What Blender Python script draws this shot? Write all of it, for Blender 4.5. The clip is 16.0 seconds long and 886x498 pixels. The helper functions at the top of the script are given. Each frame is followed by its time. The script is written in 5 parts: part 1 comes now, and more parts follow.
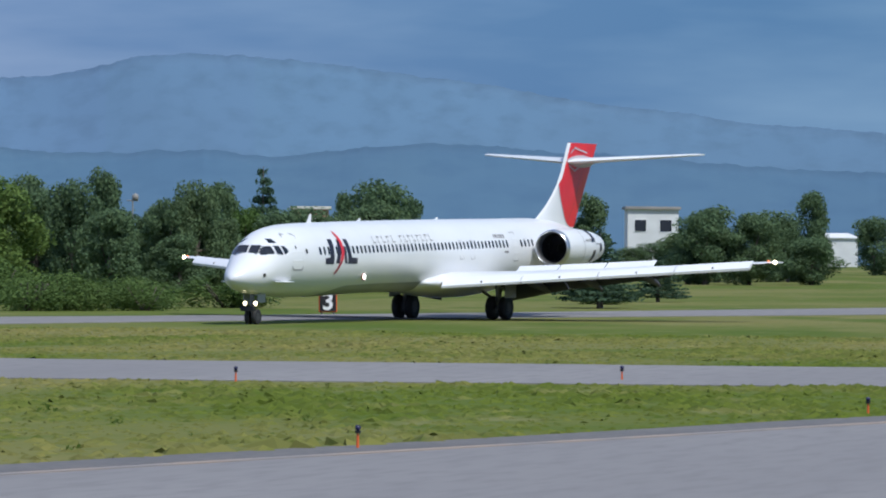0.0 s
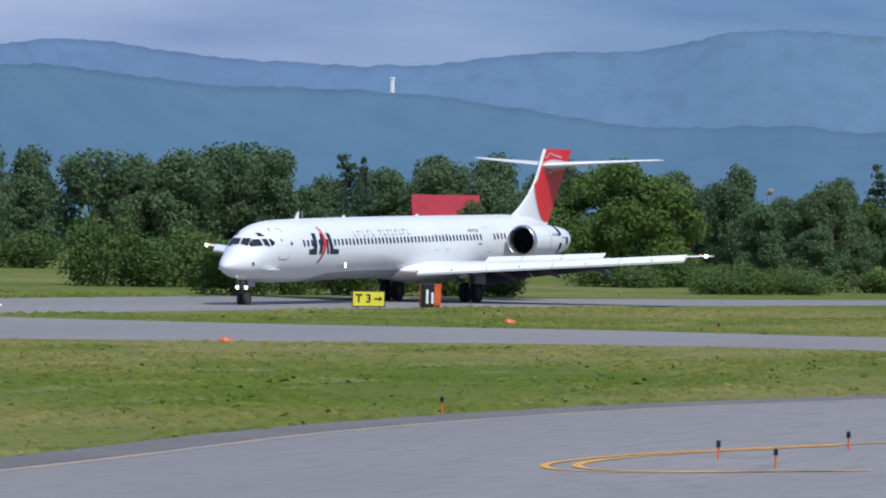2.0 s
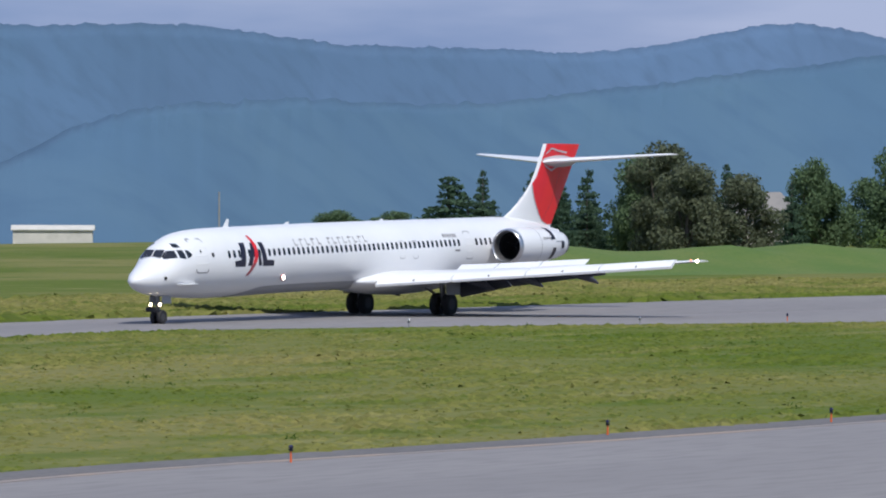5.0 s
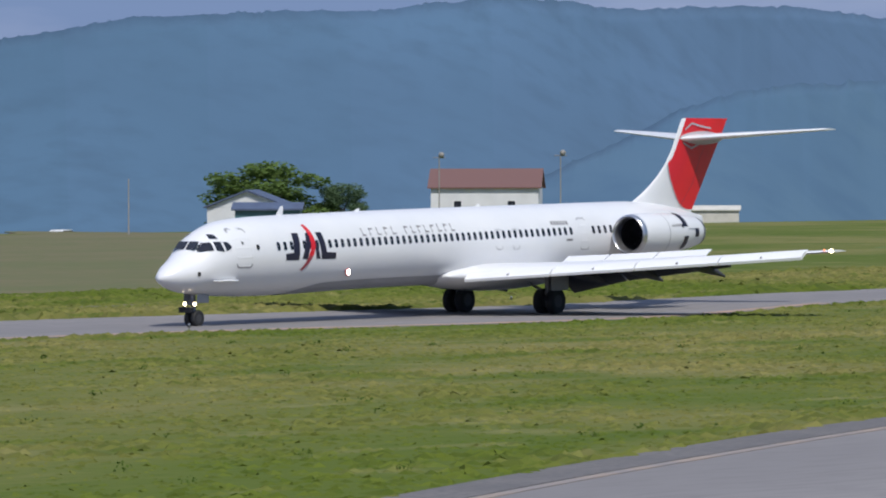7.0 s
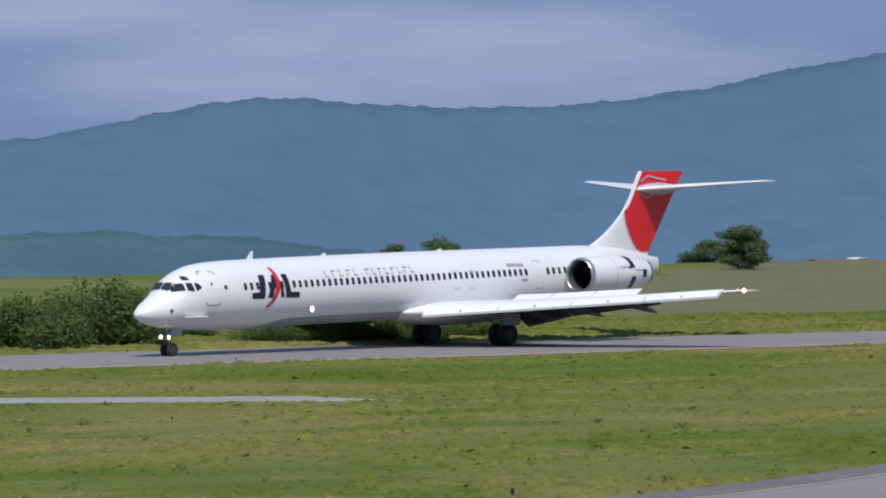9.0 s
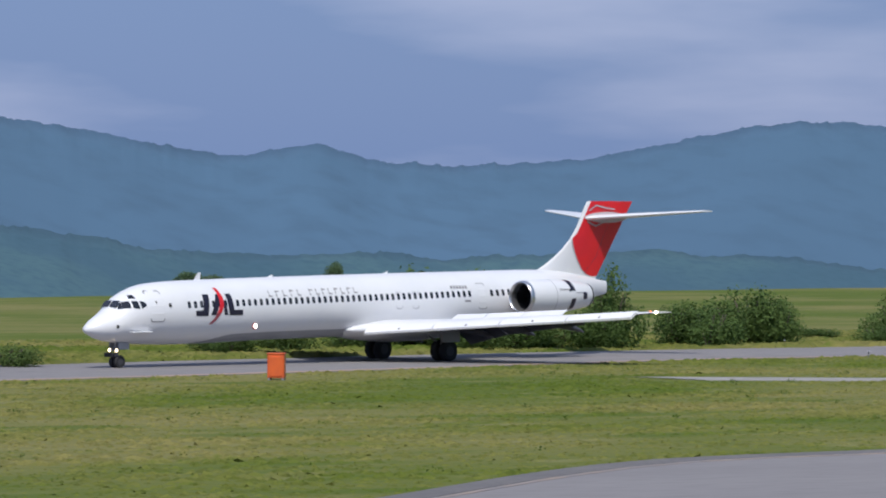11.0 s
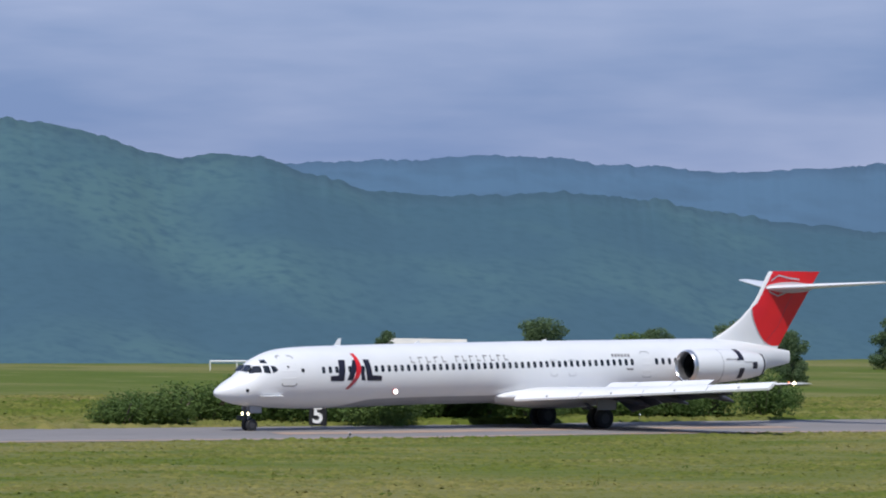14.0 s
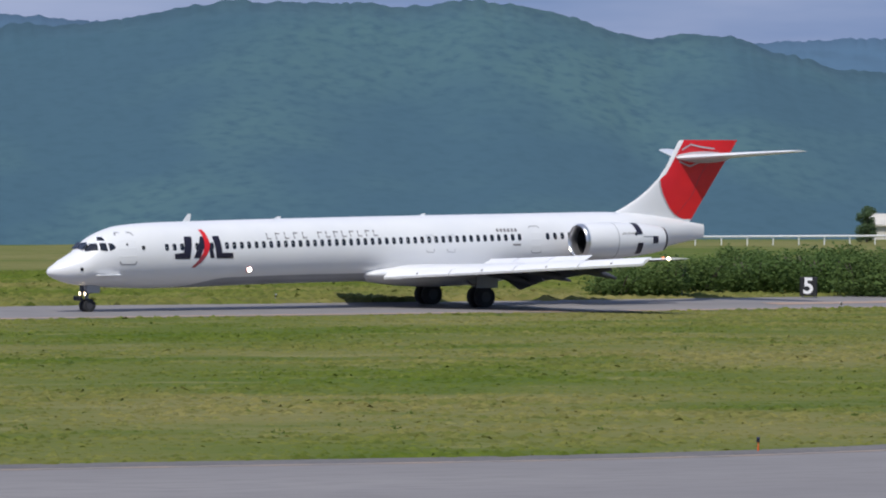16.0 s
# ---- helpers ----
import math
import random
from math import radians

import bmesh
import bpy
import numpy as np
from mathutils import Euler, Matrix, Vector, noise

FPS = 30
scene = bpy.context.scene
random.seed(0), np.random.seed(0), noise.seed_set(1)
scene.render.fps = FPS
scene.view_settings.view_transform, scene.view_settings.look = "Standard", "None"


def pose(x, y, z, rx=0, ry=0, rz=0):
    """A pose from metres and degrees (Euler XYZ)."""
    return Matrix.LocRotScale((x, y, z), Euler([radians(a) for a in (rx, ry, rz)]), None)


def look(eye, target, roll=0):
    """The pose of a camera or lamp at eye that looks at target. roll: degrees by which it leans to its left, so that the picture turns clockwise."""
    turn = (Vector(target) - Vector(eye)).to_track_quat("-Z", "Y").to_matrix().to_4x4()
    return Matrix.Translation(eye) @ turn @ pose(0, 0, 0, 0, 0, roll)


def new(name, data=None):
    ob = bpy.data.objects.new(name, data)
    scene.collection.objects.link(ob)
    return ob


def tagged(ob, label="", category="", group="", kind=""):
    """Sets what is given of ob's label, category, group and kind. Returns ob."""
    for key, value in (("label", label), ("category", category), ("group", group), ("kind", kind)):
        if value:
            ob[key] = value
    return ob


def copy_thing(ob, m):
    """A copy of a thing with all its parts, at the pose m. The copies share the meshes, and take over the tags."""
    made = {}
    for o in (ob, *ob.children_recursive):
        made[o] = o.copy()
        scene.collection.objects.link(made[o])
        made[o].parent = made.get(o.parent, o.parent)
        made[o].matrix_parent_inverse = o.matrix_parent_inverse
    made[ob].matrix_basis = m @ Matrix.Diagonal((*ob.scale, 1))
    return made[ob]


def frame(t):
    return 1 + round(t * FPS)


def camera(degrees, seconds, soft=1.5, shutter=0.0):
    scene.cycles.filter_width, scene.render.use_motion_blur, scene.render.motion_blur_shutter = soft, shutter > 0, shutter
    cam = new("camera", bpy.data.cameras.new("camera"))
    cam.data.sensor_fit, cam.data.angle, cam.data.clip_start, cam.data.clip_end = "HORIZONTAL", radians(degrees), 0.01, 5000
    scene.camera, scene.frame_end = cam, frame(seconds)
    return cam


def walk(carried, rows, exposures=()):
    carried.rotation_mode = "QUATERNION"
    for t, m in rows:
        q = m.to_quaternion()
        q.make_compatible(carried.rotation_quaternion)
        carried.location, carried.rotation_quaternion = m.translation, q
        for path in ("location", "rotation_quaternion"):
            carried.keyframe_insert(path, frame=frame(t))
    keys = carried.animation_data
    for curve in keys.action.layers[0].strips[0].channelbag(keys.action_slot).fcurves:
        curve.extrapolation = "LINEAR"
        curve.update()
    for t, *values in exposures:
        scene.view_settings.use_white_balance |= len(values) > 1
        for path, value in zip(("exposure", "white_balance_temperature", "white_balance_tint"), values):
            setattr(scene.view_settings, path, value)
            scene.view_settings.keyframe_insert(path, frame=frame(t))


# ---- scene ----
cam = camera(9.957, 16.0, soft=2.0)


def aim(x, y, z, yaw, pitch, roll):
    """A camera pose: yaw clockwise from +y, pitch upwards, roll, all in degrees."""
    return pose(x, y, z, 90 + pitch, 0, -yaw) @ pose(0, 0, 0, 0, 0, -roll)


CAMERA_ROWS = [
    (0, aim(192.56, -105.92, 3.84, 75.153, -0.079, -0.440)),
    (0.5, aim(175.74, -107.35, 3.95, 74.385, -0.602, -0.803)),
    (1, aim(159.39, -111.42, 4.52, 72.908, -0.679, -0.404)),
    (1.5, aim(143.17, -116.25, 5.19, 70.836, -0.596, -0.732)),
    (2, aim(127.19, -121.79, 5.58, 68.621, -0.491, -1.041)),
    (2.5, aim(111.55, -128.19, 5.28, 66.433, -0.014, -0.927)),
    (3, aim(101.47, -132.35, 5.27, 64.723, -0.245, -0.737)),
    (3.5, aim(92.89, -136.50, 5.69, 62.348, -0.840, -0.354)),
    (4, aim(85.16, -140.27, 6.22, 61.101, -1.033, -0.558)),
    (4.5, aim(79.17, -143.06, 6.57, 59.091, -1.042, -0.335)),
    (5, aim(72.96, -146.26, 6.83, 56.778, -0.723, -0.200)),
    (5.2, aim(69.61, -148.87, 6.85, 55.555, -0.983, -0.161)),
    (7.3, aim(39.81, -152.99, 6.83, 49.648, -0.601, 0.126)),
    (7.5, aim(35.11, -157.17, 7.06, 49.103, -0.352, 0.134)),
    (8, aim(22.47, -168.45, 7.50, 46.489, -0.491, 0.130)),
    (8.5, aim(10.82, -180.85, 7.80, 44.345, -0.481, 0.187)),
    (9, aim(-0.59, -193.44, 7.99, 41.520, -0.639, 0.177)),
    (9.5, aim(-12.36, -205.65, 8.23, 39.201, -1.127, 0.142)),
    (9.7, aim(-17.02, -210.49, 8.33, 38.709, -0.857, 0.201)),
    (11.8, aim(-54.21, -247.39, 8.60, 32.693, -0.693, 0.112)),
    (12, aim(-54.81, -248.25, 8.70, 31.783, -0.755, 0.340)),
    (12.5, aim(-57.10, -251.78, 9.00, 29.906, -0.929, 0.005)),
    (13, aim(-65.40, -266.33, 9.65, 28.216, -0.660, -0.021)),
    (13.5, aim(-71.18, -278.44, 9.88, 25.935, -0.662, -0.276)),
    (14, aim(-72.75, -281.88, 9.78, 23.374, 0.072, -0.825)),
    (14.5, aim(-73.66, -283.10, 9.59, 22.589, -0.421, -0.773)),
    (15, aim(-75.48, -285.65, 9.40, 21.063, -0.689, -0.747)),
    (15.5, aim(-78.63, -287.41, 9.37, 19.956, -0.792, -0.482)),
    (16, aim(-77.46, -289.95, 9.52, 18.139, -1.326, -0.386)),
]
AIRLINER_ROWS = [
    (0, pose(412.46, -37.42, 0, 0, 0, -8.586)),
    (0.5, pose(403.98, -32.40, 0, 0, 0, -8.482)),
    (1, pose(395.20, -25.22, 0, 0, 0, -7.260)),
    (1.5, pose(385.94, -18.20, 0, 0, 0, -6.244)),
    (2, pose(375.39, -11.78, 0, 0, 0, -4.404)),
    (2.5, pose(362.11, -6.86, 0, 0, 0, -2.568)),
    (3, pose(345.51, -3.27, 0, 0, 0, -1.669)),
    (3.5, pose(327.04, -1.48, 0, 0, 0, -0.805)),
    (4, pose(307.67, 0.00, 0, 0, 0, 0.140)),
    (4.5, pose(288.21, 0.62, 0, 0, 0, 1.495)),
    (5, pose(269.15, 0.54, 0, 0, 0, 2.882)),
    (5.2, pose(261.63, 0.13, 0, 0, 0, 3.375)),
    (7.3, pose(193.58, -5.52, 0, 0, 0, 4.531)),
    (7.5, pose(187.81, -5.52, 0, 0, 0, 4.937)),
    (8, pose(174.90, -3.49, 0, 0, 0, 6.619)),
    (8.5, pose(162.86, -1.27, 0, 0, 0, 8.270)),
    (9, pose(150.92, 0.71, 0, 0, 0, 9.504)),
    (9.5, pose(138.64, 1.41, 0, 0, 0, 10.401)),
    (9.7, pose(133.42, 0.93, 0, 0, 0, 10.748)),
    (11.8, pose(74.49, -12.40, 0, 0, 0, 12.221)),
    (12, pose(69.58, -13.43, 0, 0, 0, 12.443)),
    (12.5, pose(57.60, -15.76, 0, 0, 0, 13.011)),
    (13, pose(46.40, -17.67, 0, 0, 0, 13.956)),
    (13.5, pose(35.47, -20.03, 0, 0, 0, 14.848)),
    (14, pose(25.28, -22.81, 0, 0, 0, 15.309)),
    (14.5, pose(14.87, -25.54, 0, 0, 0, 15.622)),
    (15, pose(4.17, -28.72, 0, 0, 0, 15.683)),
    (15.5, pose(-7.69, -31.06, 0, 0, 0, 15.945)),
    (16, pose(-15.69, -34.20, 0, 0, 0, 15.977)),
]
EXPOSURES = [(0, -0.16, 6150, 5), (2, -0.12, 6150, 6), (3.5, -0.12, 6300, 8), (5, -0.16, 6350, 8), (8, -0.28, 6500, 8), (10, -0.24, 6450, 9), (12, -0.2, 6450, 9), (14, -0.2, 6400, 9), (16, -0.26, 6550, 9)]

# ---- light ----
SUN_TO = Vector((-0.34, -0.50, 0.86)).normalized()
world = bpy.data.worlds.new("world")
scene.world = world
world.use_nodes = True
wn, wl = world.node_tree.nodes, world.node_tree.links
wn.clear()
w_out = wn.new("ShaderNodeOutputWorld")
w_bg = wn.new("ShaderNodeBackground")
w_sky = wn.new("ShaderNodeTexSky")
w_sky.sky_type = "NISHITA"
w_sky.sun_disc = False
w_sky.sun_elevation = math.asin(SUN_TO.z)
w_sky.sun_rotation = math.atan2(SUN_TO.x, SUN_TO.y)
w_sky.air_density, w_sky.dust_density, w_sky.ozone_density = 1.0, 1.2, 2.0
w_geo = wn.new("ShaderNodeTexCoord")
w_map = wn.new("ShaderNodeMapping")
w_map.inputs["Scale"].default_value = (5.0, 5.0, 26.0)
w_noise = wn.new("ShaderNodeTexNoise")
w_noise.inputs["Scale"].default_value = 1.6
w_noise.inputs["Detail"].default_value = 5.0
w_ramp = wn.new("ShaderNodeValToRGB")
w_ramp.color_ramp.elements[0].position, w_ramp.color_ramp.elements[0].color = 0.38, (1.45, 2.30, 4.7, 1)
w_ramp.color_ramp.elements[1].position, w_ramp.color_ramp.elements[1].color = 0.68, (3.6, 4.15, 6.4, 1)
w_mix = wn.new("ShaderNodeMix")
w_mix.data_type = "RGBA"
w_mix.inputs["Factor"].default_value = 0.85
wl.new(w_geo.outputs["Generated"], w_map.inputs["Vector"])
wl.new(w_map.outputs["Vector"], w_noise.inputs["Vector"])
wl.new(w_noise.outputs["Fac"], w_ramp.inputs["Fac"])
wl.new(w_sky.outputs["Color"], w_mix.inputs["A"])
wl.new(w_ramp.outputs["Color"], w_mix.inputs["B"])
w_axes = wn.new("ShaderNodeSeparateXYZ")
w_turn = wn.new("ShaderNodeMath")
w_turn.operation = "ARCTAN2"
w_east = wn.new("ShaderNodeValToRGB")
w_east.color_ramp.interpolation = "EASE"
for spot, tone in ((0.10, (1.08, 1.08, 1.08, 1)), (0.62, (1.0, 1.0, 1.0, 1)), (0.80, (0.55, 0.76, 0.80, 1))):
    stop = w_east.color_ramp.elements.new(spot)
    stop.color = tone
w_east.color_ramp.elements.remove(w_east.color_ramp.elements[0])
w_east.color_ramp.elements.remove(w_east.color_ramp.elements[-1])
w_scale = wn.new("ShaderNodeMath")
w_scale.operation = "DIVIDE"
w_scale.inputs[1].default_value = radians(100)
w_tone = wn.new("ShaderNodeMix")
w_tone.data_type, w_tone.blend_type = "RGBA", "MULTIPLY"
w_tone.inputs["Factor"].default_value = 1.0
wl.new(w_geo.outputs["Generated"], w_axes.inputs["Vector"])
wl.new(w_axes.outputs["X"], w_turn.inputs[0])
wl.new(w_axes.outputs["Y"], w_turn.inputs[1])
wl.new(w_turn.outputs[0], w_scale.inputs[0])
wl.new(w_scale.outputs[0], w_east.inputs["Fac"])
wl.new(w_mix.outputs["Result"], w_tone.inputs["A"])
wl.new(w_east.outputs["Color"], w_tone.inputs["B"])
wl.new(w_tone.outputs["Result"], w_bg.inputs["Color"])
w_bg.inputs["Strength"].default_value = 0.122
wl.new(w_bg.outputs["Background"], w_out.inputs["Surface"])
sun = new("sun", bpy.data.lights.new("sun", "SUN"))
sun.data.energy, sun.data.angle, sun.data.color = 4.2, radians(0.6), (1.0, 0.955, 0.89)
sun.matrix_world = look((0, 0, 300), Vector((0, 0, 300)) - SUN_TO)


# ---- materials ----
def material(name, base, rough=0.6, metal=0.0, second=None, scale=1.0, fine=None, fine_scale=20.0, bump=0.0, coat=0.0, stretch=(1, 1, 1), low=0.35, high=0.65):
    """base and second are mixed by a large noise, fine is mixed in by a small one; scales in cycles a metre."""
    m = bpy.data.materials.new(name)
    m.use_nodes = True
    nodes, links = m.node_tree.nodes, m.node_tree.links
    bsdf = nodes["Principled BSDF"]
    bsdf.inputs["Roughness"].default_value = rough
    bsdf.inputs["Metallic"].default_value = metal
    bsdf.inputs["Coat Weight"].default_value = coat
    base = (*base, 1)
    bsdf.inputs["Base Color"].default_value = base
    if second is None:
        return m
    coord = nodes.new("ShaderNodeTexCoord")
    mapping = nodes.new("ShaderNodeMapping")
    mapping.inputs["Scale"].default_value = stretch
    links.new(coord.outputs["Object"], mapping.inputs["Vector"])
    big = nodes.new("ShaderNodeTexNoise")
    big.inputs["Scale"].default_value = scale
    big.inputs["Detail"].default_value = 6.0
    links.new(mapping.outputs["Vector"], big.inputs["Vector"])
    ramp = nodes.new("ShaderNodeValToRGB")
    ramp.color_ramp.elements[0].position, ramp.color_ramp.elements[0].color = low, base
    ramp.color_ramp.elements[1].position, ramp.color_ramp.elements[1].color = high, (*second, 1)
    links.new(big.outputs["Fac"], ramp.inputs["Fac"])
    colour = ramp.outputs["Color"]
    small = nodes.new("ShaderNodeTexNoise")
    small.inputs["Scale"].default_value = fine_scale
    small.inputs["Detail"].default_value = 4.0
    links.new(mapping.outputs["Vector"], small.inputs["Vector"])
    if fine is not None:
        mix = nodes.new("ShaderNodeMix")
        mix.data_type = "RGBA"
        step = nodes.new("ShaderNodeValToRGB")
        step.color_ramp.elements[0].position = 0.45
        step.color_ramp.elements[1].position = 0.72
        links.new(small.outputs["Fac"], step.inputs["Fac"])
        links.new(step.outputs["Color"], mix.inputs["Factor"])
        links.new(colour, mix.inputs["A"])
        mix.inputs["B"].default_value = (*fine, 1)
        colour = mix.outputs["Result"]
    links.new(colour, bsdf.inputs["Base Color"])
    if bump:
        node = nodes.new("ShaderNodeBump")
        node.inputs["Strength"].default_value = bump
        node.inputs["Distance"].default_value = 0.05
        links.new(small.outputs["Fac"], node.inputs["Height"])
        links.new(node.outputs["Normal"], bsdf.inputs["Normal"])
    return m


def leafy(name, dark, light, through_light=0.4):
    """Foliage: each leaf takes its own tone, each tree a shade of its own; light comes through the leaves."""
    m = bpy.data.materials.new(name)
    m.use_nodes = True
    nodes, links = m.node_tree.nodes, m.node_tree.links
    bsdf, out = nodes["Principled BSDF"], nodes["Material Output"]
    bsdf.inputs["Roughness"].default_value = 0.75
    bsdf.inputs["Specular IOR Level"].default_value = 0.12
    geo, info = nodes.new("ShaderNodeNewGeometry"), nodes.new("ShaderNodeObjectInfo")
    add = nodes.new("ShaderNodeMath")
    add.operation = "MULTIPLY_ADD"
    add.inputs[1].default_value = 0.45
    half = nodes.new("ShaderNodeMath")
    half.operation = "MULTIPLY"
    half.inputs[1].default_value = 0.55
    links.new(info.outputs["Random"], half.inputs[0])
    links.new(geo.outputs["Random Per Island"], add.inputs[0])
    links.new(half.outputs[0], add.inputs[2])
    mix = nodes.new("ShaderNodeMix")
    mix.data_type = "RGBA"
    mix.inputs["A"].default_value, mix.inputs["B"].default_value = (*dark, 1), (*light, 1)
    links.new(add.outputs[0], mix.inputs["Factor"])
    links.new(mix.outputs["Result"], bsdf.inputs["Base Color"])
    thin, both = nodes.new("ShaderNodeBsdfTranslucent"), nodes.new("ShaderNodeMixShader")
    both.inputs["Fac"].default_value = through_light
    links.new(mix.outputs["Result"], thin.inputs["Color"])
    links.new(bsdf.outputs["BSDF"], both.inputs[1])
    links.new(thin.outputs["BSDF"], both.inputs[2])
    links.new(both.outputs["Shader"], out.inputs["Surface"])
    return m


def turf(name, blades=False):
    """Rough grass: broad dry patches, streaks, small clumps; blades also vary one by one."""
    m = bpy.data.materials.new(name)
    m.use_nodes = True
    nodes, links = m.node_tree.nodes, m.node_tree.links
    bsdf, out = nodes["Principled BSDF"], nodes["Material Output"]
    bsdf.inputs["Roughness"].default_value = 0.95
    bsdf.inputs["Specular IOR Level"].default_value = 0.1
    coord = nodes.new("ShaderNodeTexCoord")
    colour = None
    layers = ((0.035, (0.7, 1.0, 0), (0.097, 0.129, 0.022), (0.182, 0.172, 0.060), 0.40, 0.62, 1.0),
              (0.16, (0.45, 1.0, 0), None, (0.074, 0.114, 0.016), 0.52, 0.66, 0.75),
              (0.33, (0.5, 1.0, 0), None, (0.215, 0.205, 0.088), 0.56, 0.72, 0.65),
              (1.6, (0.7, 1.0, 0), None, (0.062, 0.105, 0.014), 0.54, 0.70, 0.55))
    for scale, stretch, base, second, low, high, weight in layers:
        mapping, noisy = nodes.new("ShaderNodeMapping"), nodes.new("ShaderNodeTexNoise")
        mapping.inputs["Scale"].default_value = stretch
        mapping.inputs["Location"].default_value = (scale * 900, scale * 370, 0)
        noisy.inputs["Scale"].default_value, noisy.inputs["Detail"].default_value = scale, 5.0
        links.new(coord.outputs["Object"], mapping.inputs["Vector"])
        links.new(mapping.outputs["Vector"], noisy.inputs["Vector"])
        span = nodes.new("ShaderNodeMapRange")
        span.inputs["From Min"].default_value, span.inputs["From Max"].default_value = low, high
        span.inputs["To Max"].default_value = weight
        links.new(noisy.outputs["Fac"], span.inputs["Value"])
        mix = nodes.new("ShaderNodeMix")
        mix.data_type = "RGBA"
        links.new(span.outputs["Result"], mix.inputs["Factor"])
        if colour is None:
            mix.inputs["A"].default_value = (*base, 1)
        else:
            links.new(colour, mix.inputs["A"])
        mix.inputs["B"].default_value = (*second, 1)
        colour = mix.outputs["Result"]
    if blades:
        geo, own, tint = nodes.new("ShaderNodeNewGeometry"), nodes.new("ShaderNodeValToRGB"), nodes.new("ShaderNodeMix")
        own.color_ramp.elements[0].color, own.color_ramp.elements[1].color = (0.90, 0.92, 0.88, 1), (1.42, 1.36, 1.28, 1)
        tint.data_type, tint.blend_type = "RGBA", "MULTIPLY"
        tint.inputs["Factor"].default_value = 1.0
        links.new(geo.outputs["Random Per Island"], own.inputs["Fac"])
        links.new(colour, tint.inputs["A"])
        links.new(own.outputs["Color"], tint.inputs["B"])
        colour = tint.outputs["Result"]
        thin, both = nodes.new("ShaderNodeBsdfTranslucent"), nodes.new("ShaderNodeMixShader")
        both.inputs["Fac"].default_value = 0.2
        links.new(colour, thin.inputs["Color"])
        links.new(bsdf.outputs["BSDF"], both.inputs[1])
        links.new(thin.outputs["BSDF"], both.inputs[2])
        links.new(both.outputs["Shader"], out.inputs["Surface"])
    else:
        bump = nodes.new("ShaderNodeBump")
        bump.inputs["Strength"].default_value, bump.inputs["Distance"].default_value = 0.5, 0.06
        links.new(noisy.outputs["Fac"], bump.inputs["Height"])
        links.new(bump.outputs["Normal"], bsdf.inputs["Normal"])
    links.new(colour, bsdf.inputs["Base Color"])
    return m


def glowing(name, colour, strength):
    m = material(name, colour, 0.4)
    bsdf = m.node_tree.nodes["Principled BSDF"]
    bsdf.inputs["Emission Color"].default_value = (*colour, 1)
    bsdf.inputs["Emission Strength"].default_value = strength
    return m


GRASS = turf("grass")
VERGE = material("verge_grass", (0.080, 0.138, 0.020), 0.95, second=(0.115, 0.155, 0.03), scale=0.2, fine=(0.07, 0.125, 0.018), fine_scale=3.0, bump=0.6)
TUFT = turf("grass_blades", True)
WEED = leafy("weed_leaves", (0.08, 0.135, 0.022), (0.12, 0.17, 0.035))
ASPHALT = material("asphalt", (0.205, 0.191, 0.190), 0.85, second=(0.245, 0.228, 0.224), scale=0.09, fine=(0.185, 0.172, 0.172), fine_scale=2.2, bump=0.15, stretch=(0.22, 1, 1))
RUNWAY = material("runway_asphalt", (0.205, 0.190, 0.188), 0.85, second=(0.245, 0.226, 0.220), scale=0.12, fine=(0.165, 0.155, 0.155), fine_scale=2.0, bump=0.15, stretch=(0.2, 1, 1))
SHOULDER = material("shoulder_asphalt", (0.13, 0.12, 0.12), 0.9, second=(0.17, 0.155, 0.15), scale=0.3, fine=(0.10, 0.10, 0.10), fine_scale=4.0)
PATCH = material("dark_asphalt_patch", (0.15, 0.145, 0.15), 0.85, second=(0.19, 0.185, 0.19), scale=0.2)
CONCRETE = material("concrete", (0.33, 0.31, 0.29), 0.85, second=(0.25, 0.24, 0.22), scale=0.5)
YELLOW = material("yellow_paint", (0.75, 0.36, 0.04), 0.7, second=(0.55, 0.30, 0.07), scale=0.8)
FADED = material("faded_line_paint", (0.32, 0.255, 0.21), 0.8, second=(0.25, 0.222, 0.21), scale=0.35, low=0.4, high=0.58)
WORN_YELLOW = material("worn_yellow_paint", (0.50, 0.28, 0.08), 0.8, second=(0.25, 0.225, 0.20), scale=1.1, low=0.40, high=0.60)
PINK = material("reddish_edge_paint", (0.42, 0.27, 0.19), 0.8, second=(0.33, 0.25, 0.2), scale=0.5)
WHITE = material("white_aircraft_paint", (0.79, 0.79, 0.80), 0.34, second=(0.75, 0.755, 0.775), scale=0.5, coat=0.25)
# Grey wing paint, darkened to stand for the shade under the wing.
SHADE_GREY = material("shaded_underwing_grey", (0.085, 0.085, 0.11), 0.6, second=(0.065, 0.065, 0.085), scale=0.8)
GREY = material("belly_grey", (0.36, 0.37, 0.40), 0.4, second=(0.31, 0.32, 0.35), scale=0.6, coat=0.1)
SILVER = material("silver_edge_paint", (0.42, 0.40, 0.42), 0.45)
RED = material("red_tail_paint", (0.72, 0.014, 0.020), 0.36, second=(0.64, 0.012, 0.018), scale=0.7, coat=0.25)
DARKRED = material("dark_red_paint", (0.33, 0.05, 0.07), 0.4)
INK = material("dark_blue_black_paint", (0.016, 0.014, 0.03), 0.4)
LETTER = material("grey_lettering_paint", (0.22, 0.21, 0.22), 0.5)
LINE = material("panel_line_grey", (0.30, 0.30, 0.32), 0.5)
GLASS = material("dark_window_glass", (0.02, 0.022, 0.03), 0.12, coat=0.3)
BLACK = material("black_rubber", (0.018, 0.018, 0.02), 0.75, second=(0.03, 0.03, 0.032), scale=3.0)
